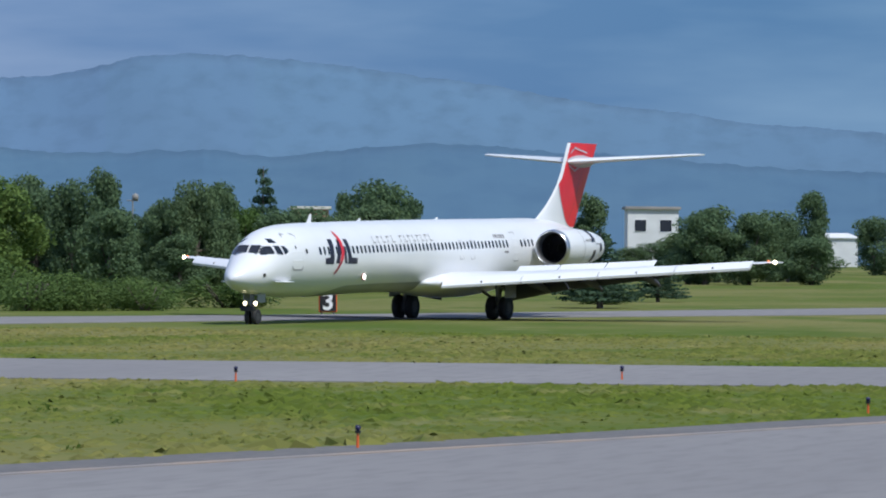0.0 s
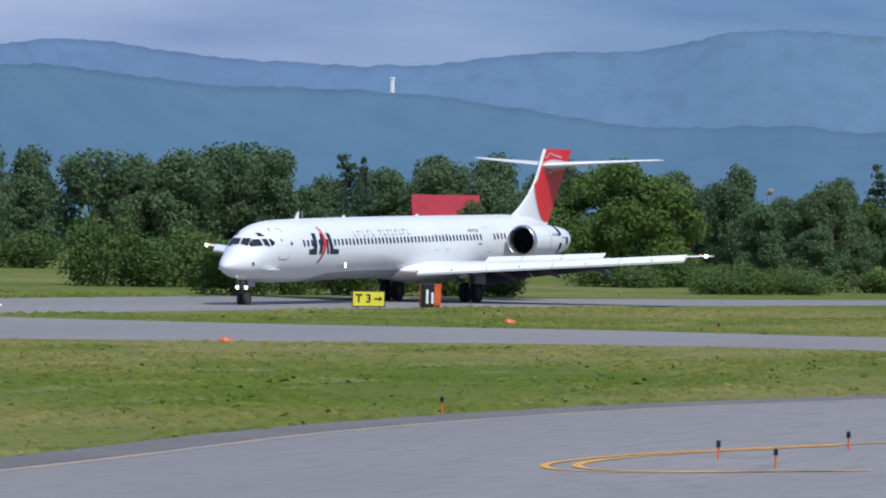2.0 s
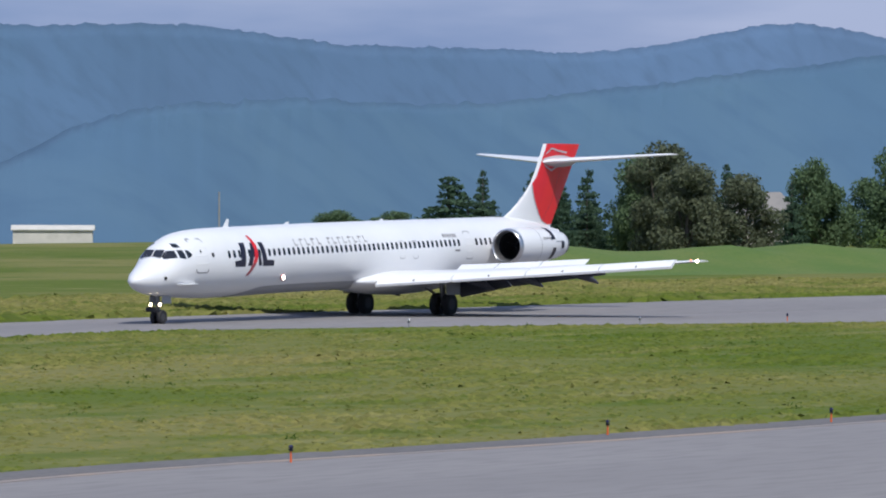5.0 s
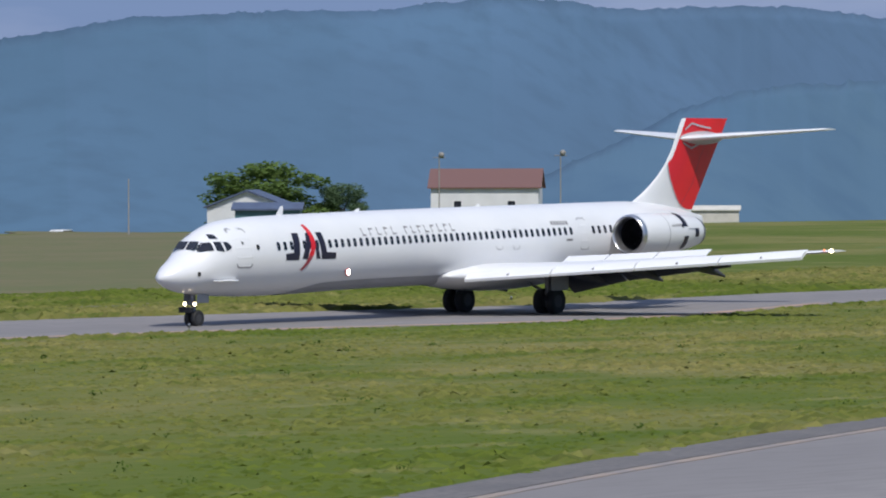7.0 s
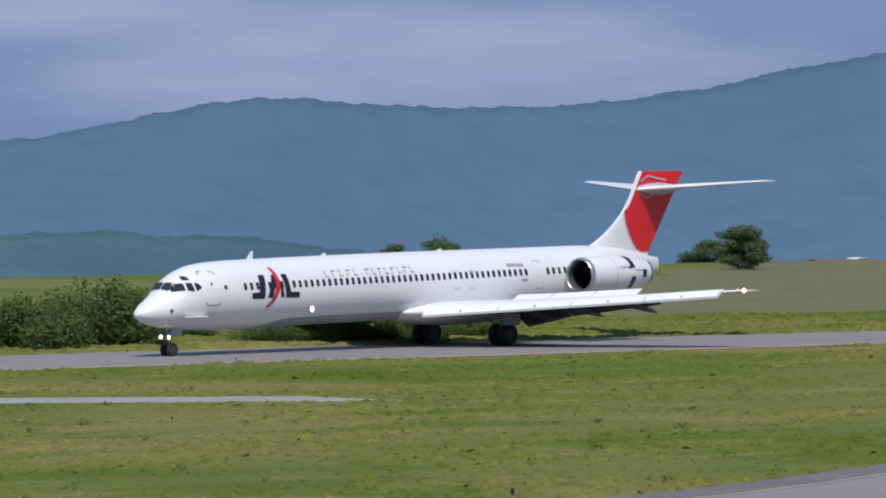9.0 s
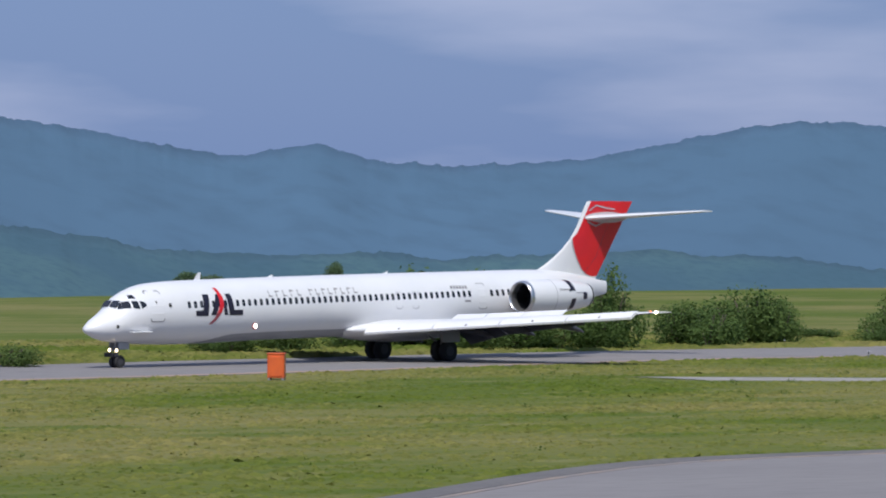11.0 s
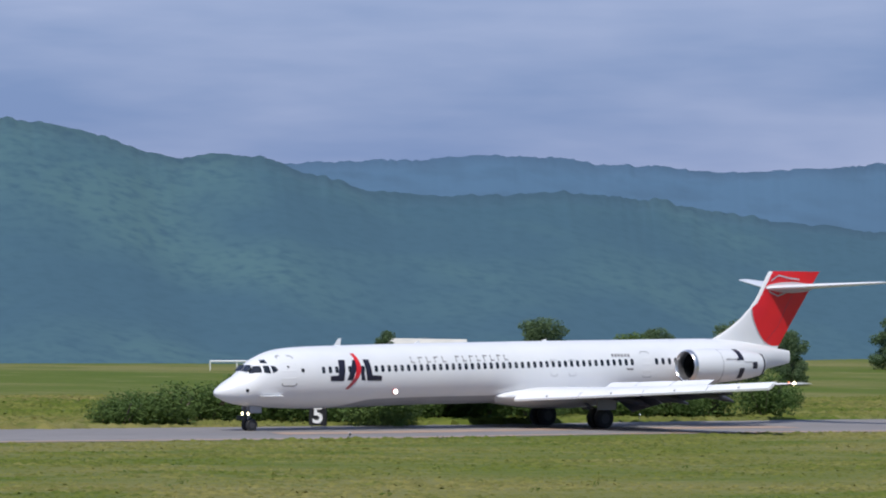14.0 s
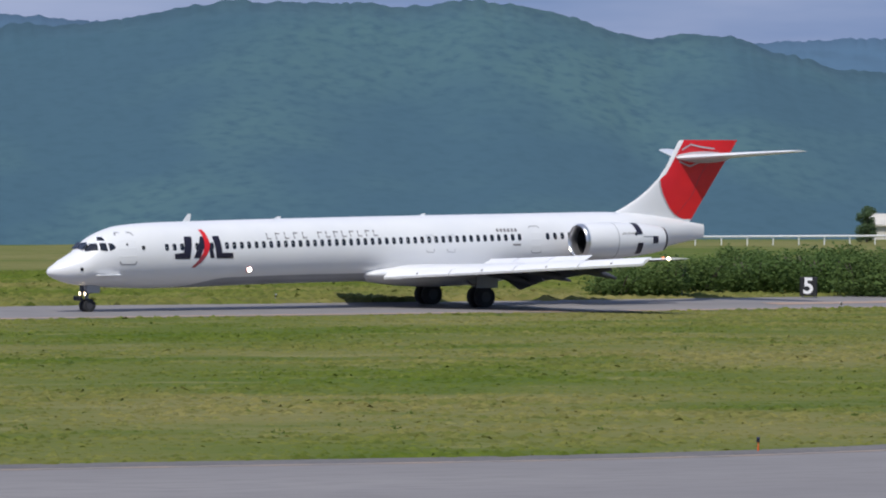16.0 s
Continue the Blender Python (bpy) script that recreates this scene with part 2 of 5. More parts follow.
DARK = material("dark_metal", (0.035, 0.035, 0.04), 0.5, 0.6)
METAL = material("bare_metal", (0.62, 0.62, 0.64), 0.28, 0.9)
STEEL = material("gear_steel", (0.30, 0.30, 0.32), 0.45, 0.5)
RIM = material("dark_wheel_rim", (0.06, 0.06, 0.065), 0.6, 0.2)
LAMP = glowing("lit_lamp", (1.0, 0.80, 0.52), 7.0)
LAMP_WHITE = glowing("lit_white_lamp", (1.0, 0.93, 0.85), 6.0)
LAMP_AMBER = glowing("lit_amber_lamp", (1.0, 0.25, 0.10), 2.0)
ORANGE = material("orange_painted_metal", (0.72, 0.13, 0.025), 0.5, second=(0.62, 0.11, 0.03), scale=2.0)
SIGN_YELLOW = material("yellow_sign_face", (0.80, 0.72, 0.05), 0.45)
SIGN_BLACK = material("black_sign_face", (0.015, 0.015, 0.017), 0.5)
SIGN_RED = material("red_sign_face", (0.60, 0.06, 0.05), 0.5)
SIGN_WHITE = material("white_sign_paint", (0.82, 0.82, 0.82), 0.5)
BLUE = material("blue_lens", (0.015, 0.015, 0.06), 0.25)
BARK = material("bark", (0.10, 0.08, 0.065), 0.9, second=(0.15, 0.125, 0.10), scale=3.0)
LEAF_DARK = leafy("dark_leaves", (0.098, 0.160, 0.082), (0.140, 0.196, 0.094))
LEAF_BROWN = leafy("brownish_leaves", (0.108, 0.132, 0.080), (0.152, 0.166, 0.100))
LEAF_BRIGHT = leafy("bright_leaves", (0.075, 0.135, 0.035), (0.15, 0.22, 0.06))
LEAF_BUSH = leafy("bush_leaves", (0.090, 0.152, 0.044), (0.130, 0.19, 0.058))
NEEDLE = leafy("conifer_needles", (0.060, 0.108, 0.068), (0.088, 0.138, 0.082))
PLASTER = material("pale_plaster", (0.62, 0.59, 0.53), 0.85, second=(0.52, 0.50, 0.45), scale=0.5)
WALL_WHITE = material("white_wall_paint", (0.74, 0.74, 0.75), 0.8, second=(0.66, 0.66, 0.67), scale=0.4)
WALL_BROWN = material("brown_wall_boards", (0.33, 0.20, 0.13), 0.8, second=(0.26, 0.16, 0.11), scale=0.6)
ROOF_RED = material("red_sheet_roof", (0.40, 0.025, 0.04), 0.85, second=(0.30, 0.022, 0.04), scale=0.5)
ROOF_GREY = material("grey_roof", (0.20, 0.19, 0.18), 0.7, second=(0.27, 0.25, 0.23), scale=0.5)
ROOF_BLUE = material("blue_grey_roof", (0.09, 0.12, 0.19), 0.5, second=(0.07, 0.09, 0.15), scale=0.6)
ROOF_BROWN = material("red_brown_roof", (0.17, 0.09, 0.08), 0.6)
TARP = material("blue_sheet", (0.06, 0.14, 0.34), 0.6)
TEAL = material("teal_grey_boards", (0.09, 0.19, 0.20), 0.7, second=(0.07, 0.16, 0.18), scale=0.5)
DRY = material("dry_brown_grass", (0.118, 0.122, 0.040), 0.95, second=(0.160, 0.130, 0.062), scale=0.07, fine=(0.092, 0.110, 0.032), fine_scale=0.7, stretch=(0.4, 1, 1))
# Hill colours have the air's blue haze painted in, stepping bluer eastwards.
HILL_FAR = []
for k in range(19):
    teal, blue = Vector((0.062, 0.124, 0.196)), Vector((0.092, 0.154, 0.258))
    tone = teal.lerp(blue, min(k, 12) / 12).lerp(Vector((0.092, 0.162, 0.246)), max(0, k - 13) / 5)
    HILL_FAR.append(material("far_hill_haze_tint", tone, 1.0, second=tone * 1.12, scale=0.005, fine=tone * 0.93, fine_scale=0.05))
HILL_MID = material("middle_hill_haze_tint", (0.066, 0.132, 0.212), 1.0, second=(0.076, 0.144, 0.216), scale=0.006, fine=(0.062, 0.124, 0.200), fine_scale=0.03)
HILL_NEAR = material("wooded_hill_haze_tint", (0.042, 0.099, 0.138), 1.0, second=(0.060, 0.128, 0.146), scale=0.012, fine=(0.036, 0.089, 0.124), fine_scale=0.22, low=0.45, high=0.66)


# ---- mesh helpers ----
def part(name, bm, mat, parent=None, label=""):
    """Links a bmesh, or (points, faces), as one mesh object under a thing."""
    mesh = bpy.data.meshes.new(name)
    if isinstance(bm, tuple):
        mesh.from_pydata(bm[0], [], bm[1])
    else:
        bm.to_mesh(mesh)
        bm.free()
    mats = mat if isinstance(mat, (list, tuple)) else [mat]
    for one in mats:
        mesh.materials.append(one)
    ob = new(name, mesh)
    if parent is not None:
        ob.parent = parent
    return tagged(ob, label)


def smooth(ob, angle=None):
    for poly in ob.data.polygons:
        poly.use_smooth = True
    if angle is not None:
        ob.data.set_sharp_from_angle(angle=radians(angle))
    return ob


def box(bm, x0, x1, y0, y1, z0, z1, bevel=0.0):
    made = bmesh.ops.create_cube(bm, size=1.0, matrix=Matrix.Translation(((x0 + x1) / 2, (y0 + y1) / 2, (z0 + z1) / 2)) @ Matrix.Diagonal((x1 - x0, y1 - y0, z1 - z0, 1)))
    if bevel:
        edges = list({e for v in made["verts"] for e in v.link_edges})
        bmesh.ops.bevel(bm, geom=edges, offset=bevel, segments=1, affect="EDGES")
    return bm


def tube(bm, a, b, r0, r1=None, sides=10):
    a, b = Vector(a), Vector(b)
    turn = (b - a).to_track_quat("Z", "Y").to_matrix().to_4x4()
    bmesh.ops.create_cone(bm, cap_ends=True, segments=sides, radius1=r0, radius2=r0 if r1 is None else r1, depth=(b - a).length, matrix=Matrix.Translation((a + b) / 2) @ turn)
    return bm


def loft(rings, close=True, cap=True):
    """Points and faces through rings of equally many points."""
    n = len(rings[0])
    points = [p for ring in rings for p in ring]
    faces = []
    for i in range(len(rings) - 1):
        for j in range(n if close else n - 1):
            k = (j + 1) % n
            faces.append((i * n + j, i * n + k, (i + 1) * n + k, (i + 1) * n + j))
    if cap:
        faces.append(tuple(reversed(range(n))))
        faces.append(tuple((len(rings) - 1) * n + j for j in range(n)))
    return points, faces


def curve_at(table, x):
    """Smooth interpolation in a table of (x, value)."""
    xs, ys = [p[0] for p in table], [p[1] for p in table]
    if x <= xs[0]:
        return ys[0] + (x - xs[0]) * (ys[1] - ys[0]) / (xs[1] - xs[0])
    if x >= xs[-1]:
        return ys[-1] + (x - xs[-1]) * (ys[-1] - ys[-2]) / (xs[-1] - xs[-2])
    i = max(k for k in range(len(xs)) if xs[k] <= x)
    i = min(i, len(xs) - 2)
    h = xs[i + 1] - xs[i]

    def slope(k):
        if 0 < k < len(xs) - 1:
            return (ys[k + 1] - ys[k - 1]) / (xs[k + 1] - xs[k - 1])
        k = min(max(k, 0), len(xs) - 2)
        return (ys[k + 1] - ys[k]) / (xs[k + 1] - xs[k])
    u = (x - xs[i]) / h
    return (2 * u**3 - 3 * u**2 + 1) * ys[i] + (u**3 - 2 * u**2 + u) * h * slope(i) + (-2 * u**3 + 3 * u**2) * ys[i + 1] + (u**3 - u**2) * h * slope(i + 1)


# ---- ground plan ----
RUNWAY_FAR = [(-400, -125), (-60, -35), (-15, -25), (11, -20.5), (40, -14), (72, -4.5), (87, -2), (122, 5), (149, 8), (181, 8.5), (216, 6), (240, 4), (271, 8), (306, 7.5), (352, 5), (398, -1), (420, -17), (447, -32), (488, -48), (700, -125)]
RUNWAY_NEAR = [(-400, -150), (-60, -54), (-20, -43), (6, -38), (31, -33), (48, -27.5), (62, -24.5), (90, -20.5), (106, -17), (137, -9.5), (164, -9.5), (199, -10.5), (225, -14), (256, -6), (300, -9), (346, -14), (363, -17), (404, -27), (445, -44), (480, -62), (700, -146)]
TAXI_FAR = [(-400, -215), (-60, -150), (-44, -150), (-17, -147), (7, -131), (32, -121), (60, -102), (75, -99.5), (92, -97), (110, -90), (140, -79), (165, -72.4), (189, -73.8), (207, -74.3), (225, -73.7), (243, -72.4), (261, -73.8), (275, -77.4), (290, -82.0), (304, -86.2), (340, -100), (600, -200)]
LINK_NEAR = [(-110, 341), (-83, 329), (-69, 326), (-54, 323), (-40, 313), (-26, 301), (-13, 279), (-2, 256)]
LINK_FAR = [(-110, 362), (-79, 350), (-66, 348), (-54, 346), (-45, 346), (-30, 341), (-17, 340), (-11, 341), (-2, 342)]


def band(name, low, high, a, b, step, z, mat, label, across=False, parent=None):
    """A sheet between two curves, with a thin edge."""
    points, faces = [], []
    count = int((b - a) / step) + 1
    for i in range(count + 1):
        s = a + (b - a) * i / count
        for v in (low(s), high(s)):
            points.append((v, s, z) if across else (s, v, z))
        for v in (low(s), high(s)):
            points.append((v, s, -0.05) if across else (s, v, -0.05))
    for i in range(count):
        k = i * 4
        for p, q in ((0, 1), (2, 0), (1, 3)):
            faces.append((k + p, k + 4 + p, k + 4 + q, k + q))
    ob = part(name, (points, faces), mat, parent)
    bm = bmesh.new()
    bm.from_mesh(ob.data)
    bmesh.ops.recalc_face_normals(bm, faces=bm.faces)
    if sum(f.normal.z for f in bm.faces) < 0:
        bmesh.ops.reverse_faces(bm, faces=bm.faces)
    bm.to_mesh(ob.data)
    bm.free()
    if parent is None:
        tagged(ob, label, name.split("_")[0], kind="structure")
    return ob


CENTRE = (60.0, -160.0)
FAR_R = [(-40, 2200), (10, 1755), (20, 1775), (26, 1860), (34, 2010), (43, 2240), (51, 2430), (56, 2920), (60, 3400), (65, 3930), (72, 3990), (80, 3940), (125, 3600)]
FAR_Z = [(-40, 60), (9.7, 53), (11, 50), (17.4, 43), (19.4, 45), (21.7, 48), (23.5, 45), (24.5, 43.5), (26, 47), (27.6, 48), (29, 46), (30.4, 39), (31.9, 31), (32.8, 36), (33.8, 29), (35.2, 28), (36.5, 33), (38.4, 47), (39.3, 48), (40.6, 46), (42, 46), (43.8, 54), (45.2, 65), (46.2, 72), (47.7, 76), (49.2, 80), (50.6, 87), (52, 83), (53.5, 89), (55.5, 86), (57, 88), (58.6, 91), (60.6, 116), (62, 110), (63.3, 115), (64.3, 124), (66, 115), (68, 113), (69.5, 124), (70.7, 128), (71.8, 144), (73.3, 140), (75, 126), (76.8, 106), (79.7, 88), (90, 80), (125, 80)]
NEAR_R = [(-40, 1650), (9, 1470), (20, 1483), (24, 1545), (29, 1610), (36, 1785), (45, 1950), (52, 2110), (58, 2690), (62, 3070), (66, 3390), (75, 3370), (125, 3000)]
NEAR_Z = [(-40, 25), (9, 41), (12.4, 50), (14, 49), (15, 51.5), (16.2, 46), (17, 39.5), (18.2, 40.5), (19, 35), (20, 29.5), (22.5, 30), (25, 21), (26.8, 17), (27.3, 9), (29.4, 0), (31.8, -7), (33.2, -6), (34.6, -9), (36.2, -6), (37.4, -7.5), (38.5, -9), (39.8, -14), (42, -20), (45, -25), (49.5, -18), (51.5, 12), (53, 36), (55, 45), (57, 48), (58.6, 58.5), (60.4, 73), (61.6, 84), (62.5, 91), (63.3, 87), (64.2, 88.5), (65.8, 81), (67.9, 78), (69.1, 71), (70.4, 60), (72.3, 62), (73, 58), (74.6, 65), (76.1, 61), (77.7, 55), (78.3, 53), (80, 49), (125, 40)]


PLATEAU = [(-60, 300), (-9, 276), (1, 298), (13, 303), (17, 338), (28, 400), (33, 428), (43, 503), (52, 605), (57, 680), (65, 800), (80, 1100), (125, 1100)]


def plateau_edge(azimuth):
    return curve_at(PLATEAU, azimuth) if -60 <= azimuth <= 125 else 700.0


def ground_z(x, y):
    """Flat airfield on a plateau that falls away to a valley."""
    r = math.hypot(x - CENTRE[0], y - CENTRE[1])
    away = r - plateau_edge(math.degrees(math.atan2(x - CENTRE[0], y - CENTRE[1])))
    return 0.0 if away < 0 else -34.0 * min(1.0, away / 700.0) ** 0.9


def build_ground():
    points, faces = [], []
    steps = [0.0, 0.2, 0.4, 0.6, 0.8, 0.9, 0.96, 1.0, 1.05, 1.12, 1.25, 1.5, 1.9, 2.5, 3.2]
    count = 180
    for u in steps + [9.0]:
        for k in range(count):
            a = 2 * math.pi * k / count
            az = math.degrees(a) if a <= math.pi else math.degrees(a) - 360
            r = 4300.0 if u == 9.0 else plateau_edge(az) * u
            x, y = CENTRE[0] + r * math.sin(a), CENTRE[1] + r * math.cos(a)
            points.append((x, y, ground_z(x, y) + (0.3 * noise.noise((x / 40, y / 40, 0)) if u > 0.97 else 0.0)))
    for i in range(len(steps)):
        for k in range(count):
            j = (k + 1) % count
            faces.append((i * count + k, (i + 1) * count + k, (i + 1) * count + j, i * count + j))
    ob = part("ground", (points, faces), GRASS)
    bm = bmesh.new()
    bm.from_mesh(ob.data)
    bmesh.ops.remove_doubles(bm, verts=bm.verts, dist=0.001)
    bmesh.ops.recalc_face_normals(bm, faces=bm.faces)
    if sum(f.normal.z for f in bm.faces) < 0:
        bmesh.ops.reverse_faces(bm, faces=bm.faces)
    bm.to_mesh(ob.data)
    bm.free()
    tagged(ob, "rough green airfield grass with yellowish dry patches", "ground", kind="structure")


def build_hills(name, radius, height, mat, label, seed, depth, low):
    points, faces = [], []
    cuts = [0.0, 0.12, 0.25, 0.4, 0.55, 0.68, 0.8, 0.9, 0.96, 1.0, 1.06]
    count = 4200
    for k in range(count + 1):
        az = -40 + 165 * k / count
        r1 = curve_at(radius, az)
        z1 = curve_at(height, az)
        a = radians(az)
        for c in cuts:
            r = r1 - depth * (1 - c)
            x, y = CENTRE[0] + r * math.sin(a), CENTRE[1] + r * math.cos(a)
            n = noise.fractal((x / 130 + seed, y / 130, 0.3), 1.0, 2.0, 5)
            rise = min(c, 1.0)
            calm = min(1.0, max(0.25, (58 - az) / 16))
            z = low + (z1 - low) * rise ** 1.35 + n * (20.0 * calm * rise * (1 - rise) + 1.4) + rise * (1.3 * rise**3 * noise.noise((x / 22, y / 22, seed)) + 1.0 * rise**7 * noise.noise((x / 8, y / 8, seed + 5)) + 1.4 * rise**9 * abs(noise.noise((x / 3.3, y / 3.3, seed + 9))))
            if c > 1:
                z = z1 - 25
            points.append((x, y, z))
    n = len(cuts)
    for k in range(count):
        for i in range(n - 1):
            faces.append((k * n + i, k * n + i + 1, (k + 1) * n + i + 1, (k + 1) * n + i))
    ob = smooth(part(name, (points, faces), mat))
    # Painted haze goes by bearing: eastern faces get the bluer tints.
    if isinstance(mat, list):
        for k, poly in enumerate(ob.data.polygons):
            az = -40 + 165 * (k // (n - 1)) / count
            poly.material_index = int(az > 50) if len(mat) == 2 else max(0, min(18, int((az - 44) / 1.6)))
    bm = bmesh.new()
    bm.from_mesh(ob.data)
    bmesh.ops.recalc_face_normals(bm, faces=bm.faces)
    if sum(f.normal.z for f in bm.faces) < 0:
        bmesh.ops.reverse_faces(bm, faces=bm.faces)
    bm.to_mesh(ob.data)
    bm.free()
    tagged(ob, label, "hills", kind="structure")


build_ground()
build_hills("backdrop_far_hills", FAR_R, FAR_Z, HILL_FAR, "wooded mountain ridge in the distance with blue haze painted in", 3.1, 380, -50)
build_hills("backdrop_near_hills", NEAR_R, NEAR_Z, [HILL_NEAR, HILL_MID], "wooded hills with pale field clearings, blue-green haze painted in", 8.4, 420, -60)
band("runway", lambda x: curve_at(RUNWAY_NEAR, x), lambda x: curve_at(RUNWAY_FAR, x), -400, 700, 6, 0.03, RUNWAY, "worn grey asphalt runway on the airfield")
band("taxiway_apron", lambda x: min(curve_at(TAXI_FAR, x), -60) - 330, lambda x: curve_at(TAXI_FAR, x), -400, 600, 5, 0.02, ASPHALT, "pale grey asphalt taxiway beside the grass")
band("taxiway_link", lambda y: curve_at(LINK_NEAR, y), lambda y: curve_at(LINK_FAR, y), -110, -2, 3, 0.025, ASPHALT, "narrow grey asphalt taxiway joining the runway", across=True)
band("taxiway_shoulder", lambda x: curve_at(TAXI_FAR, x) - 1.6, lambda x: curve_at(TAXI_FAR, x) + 0.15, -400, 600, 4, 0.035, SHOULDER, "dark asphalt shoulder along the grass edge")
band("taxiway_edge_line", lambda x: curve_at(TAXI_FAR, x) - 2.1, lambda x: curve_at(TAXI_FAR, x) - 1.75, -400, 600, 4, 0.04, FADED, "faded tan edge line on asphalt")
band("runway_edge_line", lambda x: curve_at(RUNWAY_NEAR, x) + 0.25, lambda x: curve_at(RUNWAY_NEAR, x) + 1.1, -400, 250, 4, 0.04, PINK, "faded reddish edge line along the runway")
band("runway_tan_strip", lambda x: curve_at(RUNWAY_NEAR, x) + 6.0, lambda x: curve_at(RUNWAY_NEAR, x) + 8.5, 28, 64, 4, 0.045, PINK, "faded tan paint strip on the runway")
band("grass_verge", lambda x: -400, lambda x: curve_at([(222, -120), (227, -98), (233, -92.5), (241, -90.5), (252, -93), (265, -98), (300, -112), (600, -230)], x), 222, 600, 3, 0.10, GRASS, "mown green grass island beside the taxiway")
band("dry_field", lambda x: curve_at([(196, 15), (225, 18), (250, 26), (300, 62), (400, 147), (440, 185)], x) + 5 * noise.noise((x / 9, 3.1, 0)), lambda x: curve_at([(196, 18), (215, 34), (240, 60), (310, 134), (400, 205), (440, 225)], x) + 9 * noise.noise((x / 14, 7.7, 0)), 196, 430, 3, 0.015, DRY, "rough dry brown grass beyond the runway")
band("concrete_path", lambda x: -34.3 - (x - 114.8) * 0.76 - 3.0, lambda x: -34.3 - (x - 114.8) * 0.76 + 3.0, 114.9, 127.2, 3, 0.03, CONCRETE, "narrow pale concrete strip in the grass")


def ribbon(name, centre_points, width, z, mat, label):
    """A painted line along a smooth path."""
    t_x = [(i, p[0]) for i, p in enumerate(centre_points)]
    t_y = [(i, p[1]) for i, p in enumerate(centre_points)]
    count = (len(centre_points) - 1) * 8
    path = [Vector((curve_at(t_x, i / 8), curve_at(t_y, i / 8), z)) for i in range(count + 1)]
    points, faces = [], []
    for i, p in enumerate(path):
        d = (path[min(i + 1, count)] - path[max(i - 1, 0)]).normalized()
        side = Vector((-d.y, d.x, 0)) * width / 2
        points += [p - side, p + side]
    for i in range(count):
        faces.append((2 * i, 2 * i + 2, 2 * i + 3, 2 * i + 1))
    bm = bmesh.new()
    verts = [bm.verts.new(p) for p in points]
    for f in faces:
        bm.faces.new([verts[k] for k in f])
    bmesh.ops.recalc_face_normals(bm, faces=bm.faces)
    if sum(f.normal.z for f in bm.faces) < 0:
        bmesh.ops.reverse_faces(bm, faces=bm.faces)
    tagged(part(name, bm, mat), label, "line", kind="structure")


LEAD = [(330, -115), (290, -101), (261, -91.5), (251, -88.7), (243, -86.0), (236, -84.1), (231, -83.8), (228.3, -85.0), (229.0, -87.2), (232, -90)]
ribbon("yellow_lead_line", LEAD, 0.2, 0.036, YELLOW, "curved yellow taxi line on asphalt")
ribbon("yellow_lead_line", [(x + 0.7, y - 0.5) for x, y in LEAD[4:]], 0.22, 0.036, YELLOW, "curved yellow taxi line on asphalt")
ribbon("yellow_faint_line", [(197.5, -84.6), (194.6, -85.2), (192.6, -86.0), (191.8, -87.0), (192.6, -88.4), (194.6, -90.2)], 0.30, 0.036, WORN_YELLOW, "short worn curve of yellow line on asphalt")


# ---- the airliner: x runs aft from ahead of the nose, -y is its port side ----
TOP = [(0.57, 2.14), (0.75, 2.42), (1.24, 2.72), (1.9, 3.06), (2.34, 3.34), (2.91, 3.86), (3.75, 4.27), (4.6, 4.52), (6.3, 4.68), (8.9, 4.76), (14, 4.87), (22, 5.0), (30, 5.10), (33, 5.14), (36, 5.16), (38.5, 5.02), (40.5, 4.76), (42.0, 4.52), (42.55, 4.44)]
BOTTOM = [(0.57, 2.06), (0.75, 1.88), (1.24, 1.68), (1.9, 1.50), (2.34, 1.44), (2.91, 1.38), (3.75, 1.32), (4.6, 1.28), (6.3, 1.23), (8.9, 1.26), (14, 1.39), (22, 1.48), (30, 1.58), (33, 1.80), (36, 2.35), (38.5, 2.88), (40.5, 3.30), (42.0, 3.58), (42.55, 3.69)]
WIDE = [(0.57, 0.04), (0.75, 0.34), (1.24, 0.64), (1.9, 0.93), (2.34, 1.09), (2.91, 1.26), (3.75, 1.45), (4.6, 1.56), (6.3, 1.65), (8.9, 1.67), (14, 1.67), (22, 1.67), (30, 1.67), (33, 1.64), (36, 1.44), (38.5, 1.02), (40.5, 0.58), (42.0, 0.20), (42.55, 0.10)]


def hull(x, z):
    """Half the width of the body at a station and height."""
    top, bottom, wide = curve_at(TOP, x), curve_at(BOTTOM, x), curve_at(WIDE, x)
    mid, half = (top + bottom) / 2, (top - bottom) / 2
    u = max(-1.0, min(1.0, (z - mid) / half))
    return wide * math.sqrt(max(0.0, 1 - u * u))


def skin_patch(outline, side, lift=0.012, cuts=3):
    """A thin plate that follows the body's skin; outline in (x, z). side -1 is port."""
    bm = bmesh.new()
    face = bm.faces.new([bm.verts.new((x, 0, z)) for x, z in outline])
    if cuts:
        bmesh.ops.triangulate(bm, faces=[face])
        bmesh.ops.subdivide_edges(bm, edges=bm.edges[:], cuts=cuts, use_grid_fill=True)
    for v in bm.verts:
        v.co.y = side * (hull(v.co.x, v.co.z) + lift)
    bmesh.ops.recalc_face_normals(bm, faces=bm.faces)
    if sum(f.normal.y * f.calc_area() for f in bm.faces) * side < 0:
        bmesh.ops.reverse_faces(bm, faces=bm.faces)
    return bm


